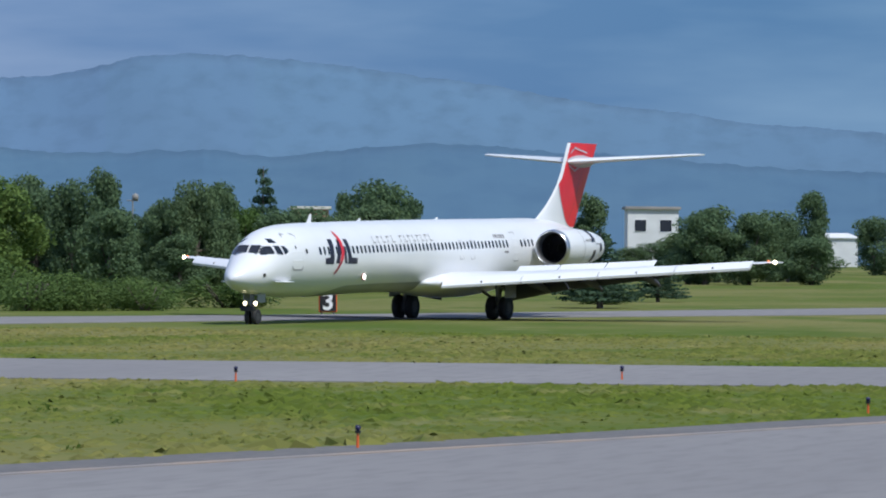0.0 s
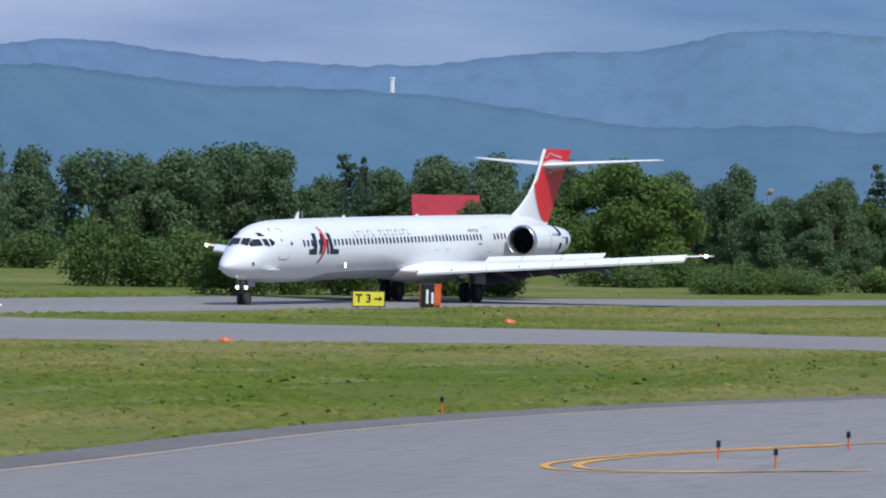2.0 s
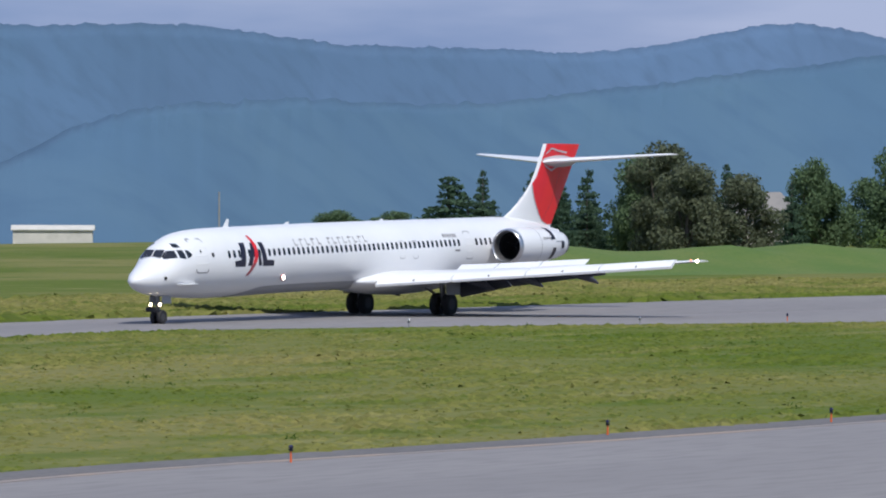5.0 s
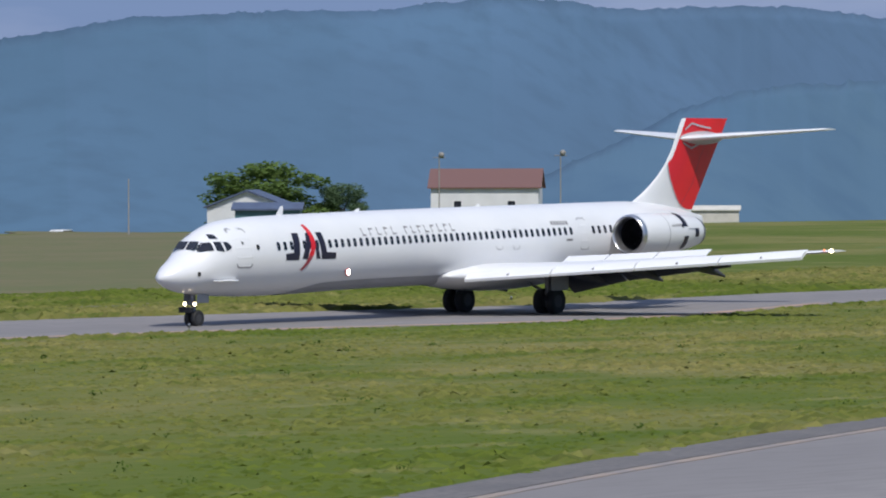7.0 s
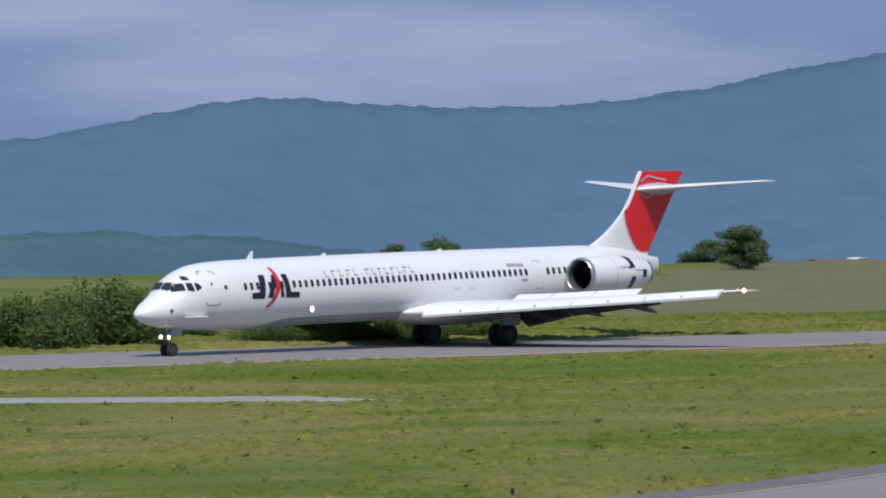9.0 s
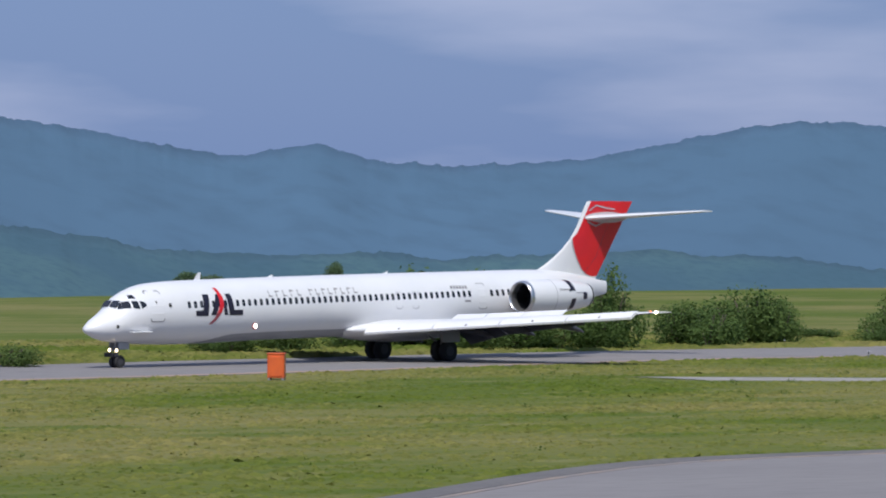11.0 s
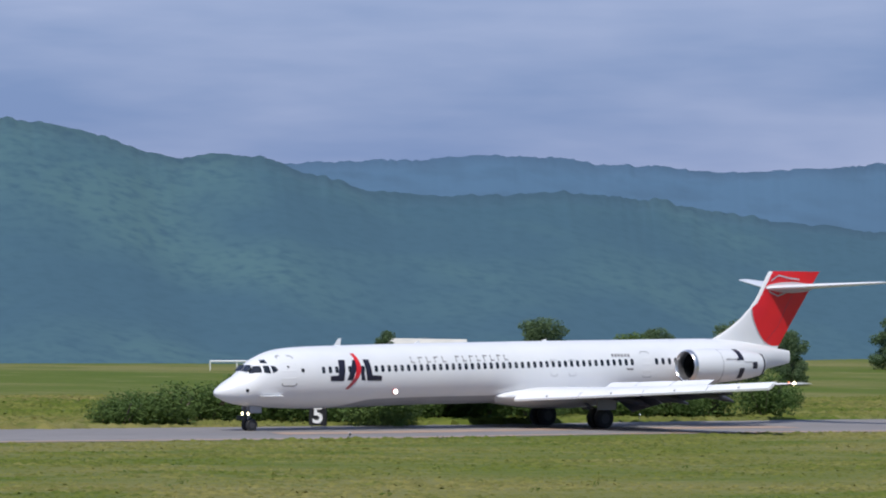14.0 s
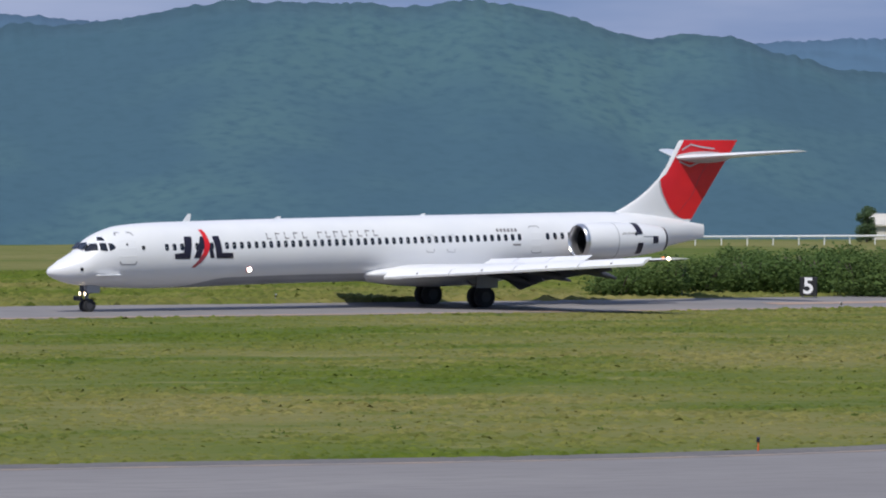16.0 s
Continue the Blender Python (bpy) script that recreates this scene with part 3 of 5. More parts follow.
def rounded(x0, x1, z0, z1, r, steps=3):
    out = []
    for cx, cz, a0 in ((x1 - r, z1 - r, 0), (x0 + r, z1 - r, 90), (x0 + r, z0 + r, 180), (x1 - r, z0 + r, 270)):
        for k in range(steps + 1):
            a = radians(a0 + 90 * k / steps)
            out.append((cx + r * math.cos(a), cz + r * math.sin(a)))
    return out


def airfoil(x0, chord, thick, n=12, droop=0.0):
    """Closed section from the nose over the top and back: (x, z)."""
    top, low = [], []
    for k in range(n + 1):
        u = (1 - math.cos(math.pi * k / n)) / 2
        t = 5 * thick * (0.2969 * math.sqrt(u) - 0.126 * u - 0.3516 * u**2 + 0.2843 * u**3 - 0.1036 * u**4) + 0.002
        camber = 0.02 * 4 * u * (1 - u) - droop * u * u
        top.append((x0 + chord * u, chord * (camber + t)))
        low.append((x0 + chord * u, chord * (camber - t)))
    return top + low[::-1]


def wing_le(s):
    return 20.15 + (s - 1.5) * 0.553


def wing_chord(s):
    return curve_at([(1.0, 8.0), (1.7, 7.5), (5.5, 5.1), (10, 3.6), (16.1, 1.55)], s)


def wing_z(s):
    return 1.86 + (s - 1.5) * 0.076


def surface(stations):
    """A lofted wing: (span position, section, z) with y given by the span."""
    rings = [[(x, y, z + dz) for x, dz in section] for y, section, z in stations]
    return loft(rings)


def mend(bm_or_data):
    bm = bmesh.new()
    verts = [bm.verts.new(p) for p in bm_or_data[0]]
    for f in bm_or_data[1]:
        try:
            bm.faces.new([verts[k] for k in f])
        except ValueError:
            pass
    bmesh.ops.remove_doubles(bm, verts=bm.verts, dist=0.0005)
    bmesh.ops.recalc_face_normals(bm, faces=bm.faces)
    return bm


def build_airliner():
    plane = tagged(new("airliner"), "white twin-engined jet airliner with a red tail on the runway", "airplane")
    rings, n = [], 48
    xs = [0.57, 0.62, 0.70] + [0.57 + 42.0 * (k / 110) ** 1.12 for k in range(3, 111)]
    for x in sorted(xs):
        top, bottom, wide = curve_at(TOP, x), curve_at(BOTTOM, x), curve_at(WIDE, x)
        rings.append([(x, wide * math.cos(2 * math.pi * k / n), (top + bottom) / 2 + (top - bottom) / 2 * math.sin(2 * math.pi * k / n)) for k in range(n)])
    smooth(part("fuselage", mend(loft(rings)), WHITE, plane), 60)
    # grey belly
    rings = []
    for k in range(61):
        x = 8.2 + 25 * k / 60
        top, bottom, wide = curve_at(TOP, x), curve_at(BOTTOM, x), curve_at(WIDE, x)
        reach = 0.46 * min(1.0, math.sin(math.pi * min(0.5, (x - 8.2) / 5.0))) * min(1.0, (33.2 - x) / 3 + 0.05)
        ring = []
        for j in range(15):
            a = -math.pi / 2 + (j / 14 - 0.5) * 2 * (0.25 + 1.1 * reach)
            ring.append((x, (wide + 0.012) * math.cos(a), (top + bottom) / 2 + ((top - bottom) / 2 + 0.012) * math.sin(a)))
        rings.append(ring)
    smooth(part("belly_panel", mend(loft(rings, close=False, cap=False)), GREY, plane, "grey panel along the belly"))
    # fairings at the wing roots
    rings = []
    for k in range(25):
        u = k / 24
        x = 19.3 + 10.2 * u
        swell = math.sin(math.pi * u) ** 0.55
        ring = []
        for j in range(20):
            a = 2 * math.pi * j / 20
            ring.append((x, (1.45 + 0.62 * swell) * math.cos(a), 1.86 + (0.15 + 0.62 * swell) * math.sin(a)))
        rings.append(ring)
    smooth(part("wing_fairing", mend(loft(rings)), WHITE, plane))
    for side in (-1, 1):
        # wing with slats, flaps, spoilers
        stations = []
        for s in (1.0, 1.7, 3.5, 5.5, 8, 10.5, 13, 15, 15.9, 16.15):
            c = wing_chord(s) * (0.9 if s > 16 else 1)
            stations.append((side * s, airfoil(wing_le(s), c, 0.105 - 0.002 * s), wing_z(s)))
        wing = smooth(part("wing", mend(surface(stations)), [WHITE, SHADE_GREY], plane), 40)
        # Downward faces take the grey that has underwing shade painted in.
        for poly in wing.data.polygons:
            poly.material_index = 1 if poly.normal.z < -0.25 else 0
        for a, b in ((1.95, 5.3), (5.36, 8.6), (8.66, 11.9), (11.96, 15.2)):
            rings = []
            for s in (a, b):
                x, z, c = wing_le(s), wing_z(s), wing_chord(s) * 0.15
                rings.append([(x - 0.42, side * s, z - 0.30), (x - 0.46, side * s, z - 0.18), (x - 0.25, side * s, z + 0.02), (x + c * 0.5, side * s, z + 0.16 + c * 0.02), (x + c * 0.5, side * s, z + 0.11), (x - 0.15, side * s, z - 0.12)])
            smooth(part("slat", mend(loft(rings)), WHITE, wing), 50)
            bm = bmesh.new()
            s = (a + b) / 2
            tube(bm, (wing_le(s) - 0.40, side * s, wing_z(s) - 0.10), (wing_le(s) + 0.25, side * s, wing_z(s) + 0.10), 0.05, sides=6)
            part("slat_track", bm, LETTER, wing, "grey slat track")
        for a, b in ((1.9, 5.4), (5.5, 10.6)):
            rings = []
            for s in (a, b):
                x = wing_le(s) + wing_chord(s) - 0.25
                z, c = wing_z(s) - 0.10, (0.24 * wing_chord(s) + 0.25) * (0.92 - 0.05 * (s - 1.9))
                rings.append([(x, side * s, z), (x + 0.15, side * s, z + 0.08), (x + c * 0.72, side * s, z - c * 0.42), (x + c * 0.70, side * s, z - c * 0.48), (x + 0.1, side * s, z - 0.16)])
            smooth(part("flap", mend(loft(rings)), SHADE_GREY, wing, "lowered grey flap with shade painted into its colour"), 45)
        for s in (4.4, 6.9, 9.6):
            x, z = wing_le(s) + wing_chord(s) * 0.55, wing_z(s) - 0.22
            rings = []
            for u in (0, 0.15, 0.4, 0.7, 0.9, 1.0):
                r = 0.02 + 0.17 * math.sin(math.pi * (0.08 + 0.87 * u))
                rings.append([(x + 3.0 * u, side * s + r * math.cos(2 * math.pi * j / 10), z - 0.5 * u * u + 1.2 * r * math.sin(2 * math.pi * j / 10)) for j in range(10)])
            smooth(part("flap_fairing", mend(loft(rings)), SHADE_GREY, wing, "grey flap track fairing with shade painted in"))
        for a, b in ((3.7, 5.7), (5.76, 7.9), (7.96, 10.2)):
            rings = []
            for s in (a, b):
                x, z, c = wing_le(s) + wing_chord(s) * 0.62, wing_z(s) + 0.07 * wing_chord(s) * 0.8, 0.62
                rings.append([(x, side * s, z), (x + c * 0.86, side * s, z + c * 0.50), (x + c * 0.83, side * s, z + c * 0.54), (x - 0.04, side * s, z + 0.05)])
            part("spoiler", mend(loft(rings)), WHITE, wing, "raised white spoiler panel")
        bm = bmesh.new()
        bmesh.ops.create_uvsphere(bm, u_segments=10, v_segments=6, radius=0.10, matrix=Matrix.Translation((28.25, side * 16.18, 3.0)))
        smooth(part("wingtip_light", bm, LAMP, wing, "lit wingtip lamp"))
        bm = bmesh.new()
        bmesh.ops.create_uvsphere(bm, u_segments=8, v_segments=6, radius=0.05, matrix=Matrix.Translation((28.1, side * 15.9, 3.05)))
        part("navigation_light", bm, LAMP_AMBER, wing, "lit reddish navigation lamp")
        # tailplane
        stations = []
        for s, x0, c in ((0.0, 40.55, 3.8), (0.25, 40.7, 3.66), (2.5, 41.95, 2.75), (5.0, 43.3, 1.75), (6.0, 43.85, 1.3), (6.15, 44.1, 1.0)):
            stations.append((side * s, airfoil(x0, c, 0.085), 8.2 + s * 0.072))
        smooth(part("tailplane", mend(surface(stations)), WHITE, plane), 40)
        # engine
        engine = tagged(new("engine"), "")
        engine.parent = plane
        cy, cz = side * 2.78, 3.62
        outer = [(32.02, 0.80), (31.95, 0.86), (32.0, 0.92), (32.2, 0.96), (32.7, 1.0), (33.6, 1.02), (34.8, 1.0), (35.9, 0.92), (36.9, 0.80), (37.65, 0.66)]
        inner = [(37.6, 0.60), (36.8, 0.62)]

        def ring_at(x, r, k=32):
            lift = 0.02 * max(0.0, x - 34)
            return [(x, cy + r * math.cos(2 * math.pi * j / k), cz + lift + r * math.sin(2 * math.pi * j / k)) for j in range(k)]
        smooth(part("nacelle", mend(loft([ring_at(x, r) for x, r in outer[3:] + inner], cap=False)), WHITE, engine), 50)
        smooth(part("intake_lip", mend(loft([ring_at(x, r) for x, r in [(32.5, 0.76), (32.2, 0.77)] + outer[:4]], cap=False)), METAL, engine, "polished metal intake lip"), 60)
        duct = [(32.5, 0.76), (33.0, 0.78), (33.6, 0.8)]
        smooth(part("intake_duct", mend(loft([ring_at(x, r) for x, r in duct], cap=False)), DARK, engine, "dark intake duct"))
        bm = bmesh.new()
        for j in range(22):
            a = 2 * math.pi * j / 22
            m = Matrix.Translation((33.3, cy, cz)) @ Matrix.Rotation(a, 4, "X") @ Matrix.Rotation(0.7, 4, "Z")
            bmesh.ops.create_cube(bm, size=1.0, matrix=m @ Matrix.Translation((0, 0, 0.50)) @ Matrix.Diagonal((0.02, 0.20, 0.56, 1)))
        part("fan", bm, DARK, engine, "dark fan blades")
        bm = bmesh.new()
        bmesh.ops.create_cone(bm, cap_ends=True, segments=20, radius1=0.79, radius2=0.79, depth=0.04, matrix=Matrix.Translation((33.6, cy, cz)) @ Matrix.Rotation(math.pi / 2, 4, "Y"))
        part("fan_backing", bm, DARK, engine, "dark fan backing")
        bm = bmesh.new()
        tube(bm, (33.35, cy, cz), (32.85, cy, cz), 0.24, 0.02, 16)
        smooth(part("spinner", bm, DARK, engine, "dark fan spinner"), 50)
        bm = bmesh.new()
        bmesh.ops.create_cone(bm, cap_ends=True, segments=20, radius1=0.6, radius2=0.6, depth=0.04, matrix=Matrix.Translation((36.9, cy, cz + 0.06)) @ Matrix.Rotation(math.pi / 2, 4, "Y"))
        part("exhaust", bm, DARK, engine, "dark exhaust opening")

        def nacelle_patch(x0, x1, a0, a1, lift=0.012, lean=0.0):
            points, faces, m = [], [], 10
            for i in range(5):
                x = x0 + (x1 - x0) * i / 4
                for j in range(m + 1):
                    a = radians(a0 + (a1 - a0) * j / m)
                    xx = x + lean * math.sin(math.pi * j / m)
                    r = curve_at(outer[3:], xx) + lift
                    y = math.cos(a) * r * side
                    points.append((xx, cy + y, cz + 0.02 * max(0.0, xx - 34) + math.sin(a) * r))
            for i in range(4):
                for j in range(m):
                    k = i * (m + 1) + j
                    faces.append((k, k + 1, k + m + 2, k + m + 1))
            return mend((points, faces))
        part("reverser_gap", nacelle_patch(35.35, 35.75, 20, 84, lean=-0.05), INK, engine, "dark reverser slot")
        part("reverser_gap", nacelle_patch(35.35, 35.75, -52, -8), INK, engine, "dark reverser slot")
        part("reverser_hinge", nacelle_patch(36.45, 36.85, -14, 14), INK, engine, "dark reverser hinge recess")
        part("reverser_rod", nacelle_patch(35.75, 36.45, 11, 14), LINE, engine, "thin grey reverser rod")
        part("nozzle_rim", nacelle_patch(37.45, 37.6, -60, 75), INK, engine, "dark nozzle rim")
        part("panel_seam", nacelle_patch(34.05, 34.09, -75, 80, 0.006), LINE, engine, "thin panel seam")
        for k in range(6):
            part("lettering_bar", nacelle_patch(34.32 + 0.14 * k, 34.40 + 0.14 * k, 20, 25 + 3 * (k % 2), 0.01), LETTER, engine, "grey lettering bar")
        part("emblem", nacelle_patch(35.17, 35.33, 17, 27, 0.01), INK, engine, "small dark emblem")
        bm = bmesh.new()
        box(bm, 33.4, 36.6, min(side * 1.2, side * 2.3), max(side * 1.2, side * 2.3), 3.62, 4.02, 0.12)
        smooth(part("pylon", bm, WHITE, engine), 40)

        # windows, doors and marks on the skin
        def slope_z(x):
            return 3.42 + (x - 6.76) * 0.0182
        k = 0
        x = 6.76
        while x < 29.0:
            part("cabin_window", skin_patch(rounded(x - 0.115, x + 0.115, slope_z(x) - 0.19, slope_z(x) + 0.19, 0.09, 2), side, 0.008, 0), GLASS, plane, "dark cabin window")
            x += 0.453
        for k in range(4):
            x = 30.82 + 0.487 * k
            part("cabin_window", skin_patch(rounded(x - 0.115, x + 0.115, slope_z(x) - 0.19, slope_z(x) + 0.19, 0.09, 2), side, 0.008, 0), GLASS, plane, "dark cabin window")

        def outline(name, x0, x1, z0, z1, r, w, label, parent=plane):
            ring_a, ring_b = rounded(x0, x1, z0, z1, r), rounded(x0 + w, x1 - w, z0 + w, z1 - w, max(r - w, 0.02))
            points = [(x, side * (hull(x, z) + 0.010), z) for x, z in ring_a + ring_b]
            m = len(ring_a)
            faces = [(j, (j + 1) % m, m + (j + 1) % m, m + j) for j in range(m)]
            return part(name, mend((points, faces)), LINE, parent, label)
        door = part("front_door", skin_patch(rounded(4.02, 4.98, 2.52, 4.22, 0.16), side, 0.006, 3), WHITE, plane, "white passenger door")
        outline("door_seam", 4.0, 5.0, 2.50, 4.24, 0.18, 0.07, "grey door seam", door)
        part("door_window", skin_patch(rounded(4.44, 4.54, 3.52, 3.66, 0.04), side, 0.014, 0), GLASS, door, "small dark door window")
        door = part("rear_door", skin_patch(rounded(29.72, 30.36, 2.95, 4.42, 0.1), side, 0.006, 3), WHITE, plane, "white service door")
        outline("door_seam", 29.7, 30.38, 2.93, 4.44, 0.12, 0.04, "grey door seam", door)
        for x in (22.86, 24.2):
            outline("overwing_exit_seam", x, x + 0.52, 3.02, 3.98, 0.12, 0.03, "thin overwing exit seam")
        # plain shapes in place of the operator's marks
        for shape in ([(7.88, 3.98), (8.34, 3.98), (8.12, 2.80), (7.22, 2.80), (7.18, 3.08), (7.74, 3.12)],
                      [(8.34, 2.84), (8.72, 2.84), (9.22, 3.98), (8.86, 3.98)],
                      [(9.26, 3.62), (9.44, 3.62), (9.62, 2.84), (9.34, 2.84)],
                      [(9.58, 4.0), (9.98, 4.0), (10.08, 3.12), (10.74, 3.10), (10.74, 2.82), (9.72, 2.82)]):
            part("dark_mark", skin_patch(shape, side, 0.016, 4), INK, plane, "dark blue-black livery shape")
        points, faces = [], []
        for k in range(17):
            u = k / 16
            z = 4.34 - 2.0 * u
            x = 8.72 + 0.62 * math.sin(math.pi * (0.16 + 0.60 * u)) - 0.78 * u * u
            w = 0.11 + 0.05 * math.sin(math.pi * u)
            for dx in (-w, w):
                points.append((x + dx, side * (hull(x + dx, z) + 0.021), z))
        faces = [(2 * k, 2 * k + 2, 2 * k + 3, 2 * k + 1) for k in range(16)]
        part("red_arc", mend((points[:24], faces[:11])), RED, plane, "red livery arc")
        part("dark_arc", mend((points[22:], [(2 * k, 2 * k + 2, 2 * k + 3, 2 * k + 1) for k in range(5)])), DARKRED, plane, "dark end of the livery arc")
        spots = [12.9 + 0.56 * k for k in range(5)] + [16.1 + 0.50 * k for k in range(8)]
        for k, x in enumerate(spots):
            z = 3.78 + (x - 12.9) * 0.021
            part("lettering_bar", skin_patch([(x, z), (x + 0.07, z), (x + 0.07, z + 0.36), (x, z + 0.36)], side, 0.012, 0), LETTER, plane, "grey lettering bar")
            if k % 2:
                part("lettering_bar", skin_patch([(x + 0.07, z + 0.28), (x + 0.28, z + 0.28), (x + 0.28, z + 0.34), (x + 0.07, z + 0.34)], side, 0.012, 0), LETTER, plane, "grey lettering bar")
            else:
                part("lettering_bar", skin_patch([(x + 0.07, z + 0.02), (x + 0.26, z + 0.02), (x + 0.26, z + 0.08), (x + 0.07, z + 0.08)], side, 0.012, 0), LETTER, plane, "grey lettering bar")
        for k in range(6):
            x = 27.52 + 0.24 * k
            part("lettering_bar", skin_patch([(x, 4.12), (x + 0.15, 4.12), (x + 0.15, 4.30), (x, 4.30)], side, 0.012, 0), LETTER, plane, "grey lettering bar")
        part("type_mark", skin_patch([(28.5, 3.36), (29.0, 3.36), (29.0, 3.46), (28.5, 3.46)], side, 0.012, 0), LETTER, plane, "small dark lettering bar")
        # small fittings
        part("sensor_plate", skin_patch(rounded(5.28, 5.48, 3.30, 3.52, 0.08), side, 0.02, 0), DARK, plane, "dark round sensor plate")
        part("sensor_plate", skin_patch(rounded(1.98, 2.14, 2.20, 2.38, 0.06), side, 0.02, 0), DARK, plane, "dark round sensor plate")
        bm = bmesh.new()
        box(bm, 2.75, 4.15, side * 1.36 - 0.16, side * 1.36 + 0.16, 1.95, 2.01, 0.02)
        part("nose_strake", bm, WHITE, plane, "white nose strake")
        bm = bmesh.new()
        tube(bm, (11.82, side * 1.50, 2.2), (11.82, side * (hull(11.82, 2.2) + 0.09), 2.2), 0.19, 0.17, 14)
        lamp = part("side_light", bm, DARKRED, plane, "round side lamp with a dark rim")
        bm = bmesh.new()
        tube(bm, (11.82, side * 1.55, 2.2), (11.82, side * (hull(11.82, 2.2) + 0.11), 2.2), 0.135, sides=14)
        part("lens", bm, LAMP_WHITE, lamp, "lit white lens")
        # cockpit glass
        for shape in ([(2.30, 3.20), (2.62, 3.50), (2.60, 3.24)], [(2.50, 3.24), (2.66, 3.62), (3.02, 3.64), (2.96, 3.28)], [(3.06, 3.28), (3.12, 3.66), (3.42, 3.66), (3.42, 3.22)], [(3.52, 3.24), (3.52, 3.66), (3.72, 3.64), (3.86, 3.46), (3.80, 3.36)], [(3.10, 3.78), (3.22, 3.98), (3.42, 3.98), (3.42, 3.78)]):
            part("cockpit_window", skin_patch(shape, side, 0.012, 3), GLASS, plane, "dark cockpit window")
    # windscreen between the side panes
    for y0, y1 in ((-0.55, -0.04), (0.04, 0.55)):
        points = [(2.36, y0, 3.40), (2.36, y1, 3.40), (2.62, y1, 3.68), (2.62, y0, 3.68), (2.30, y0, 3.34), (2.30, y1, 3.34), (2.56, y1, 3.62), (2.56, y0, 3.62)]
        faces = [(0, 1, 2, 3), (4, 5, 6, 7), (0, 1, 5, 4), (1, 2, 6, 5), (2, 3, 7, 6), (3, 0, 4, 7)]
        part("windscreen", mend((points, faces)), GLASS, plane, "dark windscreen pane")
    # fin
    le = [(4.7, 35.2), (4.95, 35.9), (5.2, 36.6), (5.58, 37.4), (6.25, 38.5), (7.28, 39.66), (8.3, 40.3), (9.15, 40.82), (9.3, 41.0)]

    def te(z):
        return 41.66 + (z - 4.66) * 0.709
    zs = [4.5, 4.7, 4.95, 5.2, 5.5, 5.9, 6.4, 7.0, 7.7, 8.4, 9.0, 9.17, 9.22]

    def fin_ring(z, x0, grow=0.0):
        full0, x1 = curve_at(le, z), te(z)
        chord = x1 - full0
        top, low = [], []
        for k in range(13):
            x = x0 + (x1 - x0) * (1 - math.cos(math.pi * k / 12)) / 2
            u = max(0.0, min(1.0, (x - full0) / chord))
            t = 5 * 0.045 * min(chord, 5.0) * (0.2969 * math.sqrt(u) - 0.126 * u - 0.3516 * u**2 + 0.2843 * u**3 - 0.1036 * u**4) + 0.012 + grow
            top.append((x, t, z))
            low.append((x, -t, z))
        return top + low[::-1]
    fin = smooth(part("fin", mend(loft([fin_ring(z, curve_at(le, z)) for z in zs])), WHITE, plane), 45)
    red_edge = [(4.72, 41.2), (4.85, 40.75), (5.1, 40.35), (5.67, 39.90), (6.3, 39.58), (6.96, 39.50), (7.3, 39.92), (8.0, 40.38), (9.0, 41.0), (9.25, 41.15)]
    zr = [4.74, 4.85, 5.0, 5.2, 5.5, 5.9, 6.4, 6.8, 7.0, 7.3, 7.7, 8.4, 9.0, 9.18, 9.235]
    smooth(part("fin_panel", mend(loft([fin_ring(z, curve_at(red_edge, z), 0.008) for z in zr])), RED, fin, "red painted fin panel"), 45)
    for side in (-1, 1):
        points = []
        zz = [4.74, 4.85, 5.0, 5.3, 5.7, 6.2, 6.6, 6.9]
        for z in zz:
            x = curve_at(red_edge, z)
            y = [p for p in fin_ring(z, x, 0.016)][0][1]
            points += [(x - 0.07, side * y, z), (x + 0.05, side * (y + 0.004), z)]
        part("fin_trim", mend((points, [(2 * k, 2 * k + 2, 2 * k + 3, 2 * k + 1) for k in range(len(zz) - 1)])), SILVER, fin, "silver trim line")
        points = []
        for z in (4.85, 6.0, 7.2, 8.0):
            x = te(z) - 0.34 * (te(z) - curve_at(le, z)) * (0.9 if z > 6 else 0.62)
            ring = fin_ring(z, x, 0.018)
            points += [(x - 0.02, side * ring[0][1], z), (x + 0.02, side * ring[0][1], z)]
        part("rudder_seam", mend((points, [(2 * k, 2 * k + 2, 2 * k + 3, 2 * k + 1) for k in range(3)])), DARKRED, fin, "dark rudder seam")
    for side in (-1, 1):
        for path in ([(40.95, 8.66), (41.55, 8.98), (42.3, 8.84), (43.2, 8.74)], [(40.78, 8.02), (41.5, 7.74), (42.2, 7.98), (42.9, 8.04)]):
            points = []
            for x, z in path:
                y = 0.05 + 0.05 * min(1.0, (x - 40.7) / 1.2)
                points += [(x, side * (y + 0.06), z - 0.045), (x, side * (y + 0.06), z + 0.045)]
            part("fin_trim", mend((points, [(2 * k, 2 * k + 2, 2 * k + 3, 2 * k + 1) for k in range(3)])), SILVER, fin, "pale trim line round the tailplane")
    rings = []
    for k in range(13):
        u = k / 12
        r = 0.05 + 0.36 * math.sin(math.pi * u) ** 0.6
        rings.append([(40.5 + 4.0 * u, r * math.cos(2 * math.pi * j / 14), 8.26 + 0.85 * r * math.sin(2 * math.pi * j / 14)) for j in range(14)])
    smooth(part("tail_bullet", mend(loft(rings)), SILVER, fin, "pale grey tailplane fairing"))
    for x, h in ((8.75, 0.40), (14.3, 0.12), (23.5, 0.10)):
        z = curve_at(TOP, x)
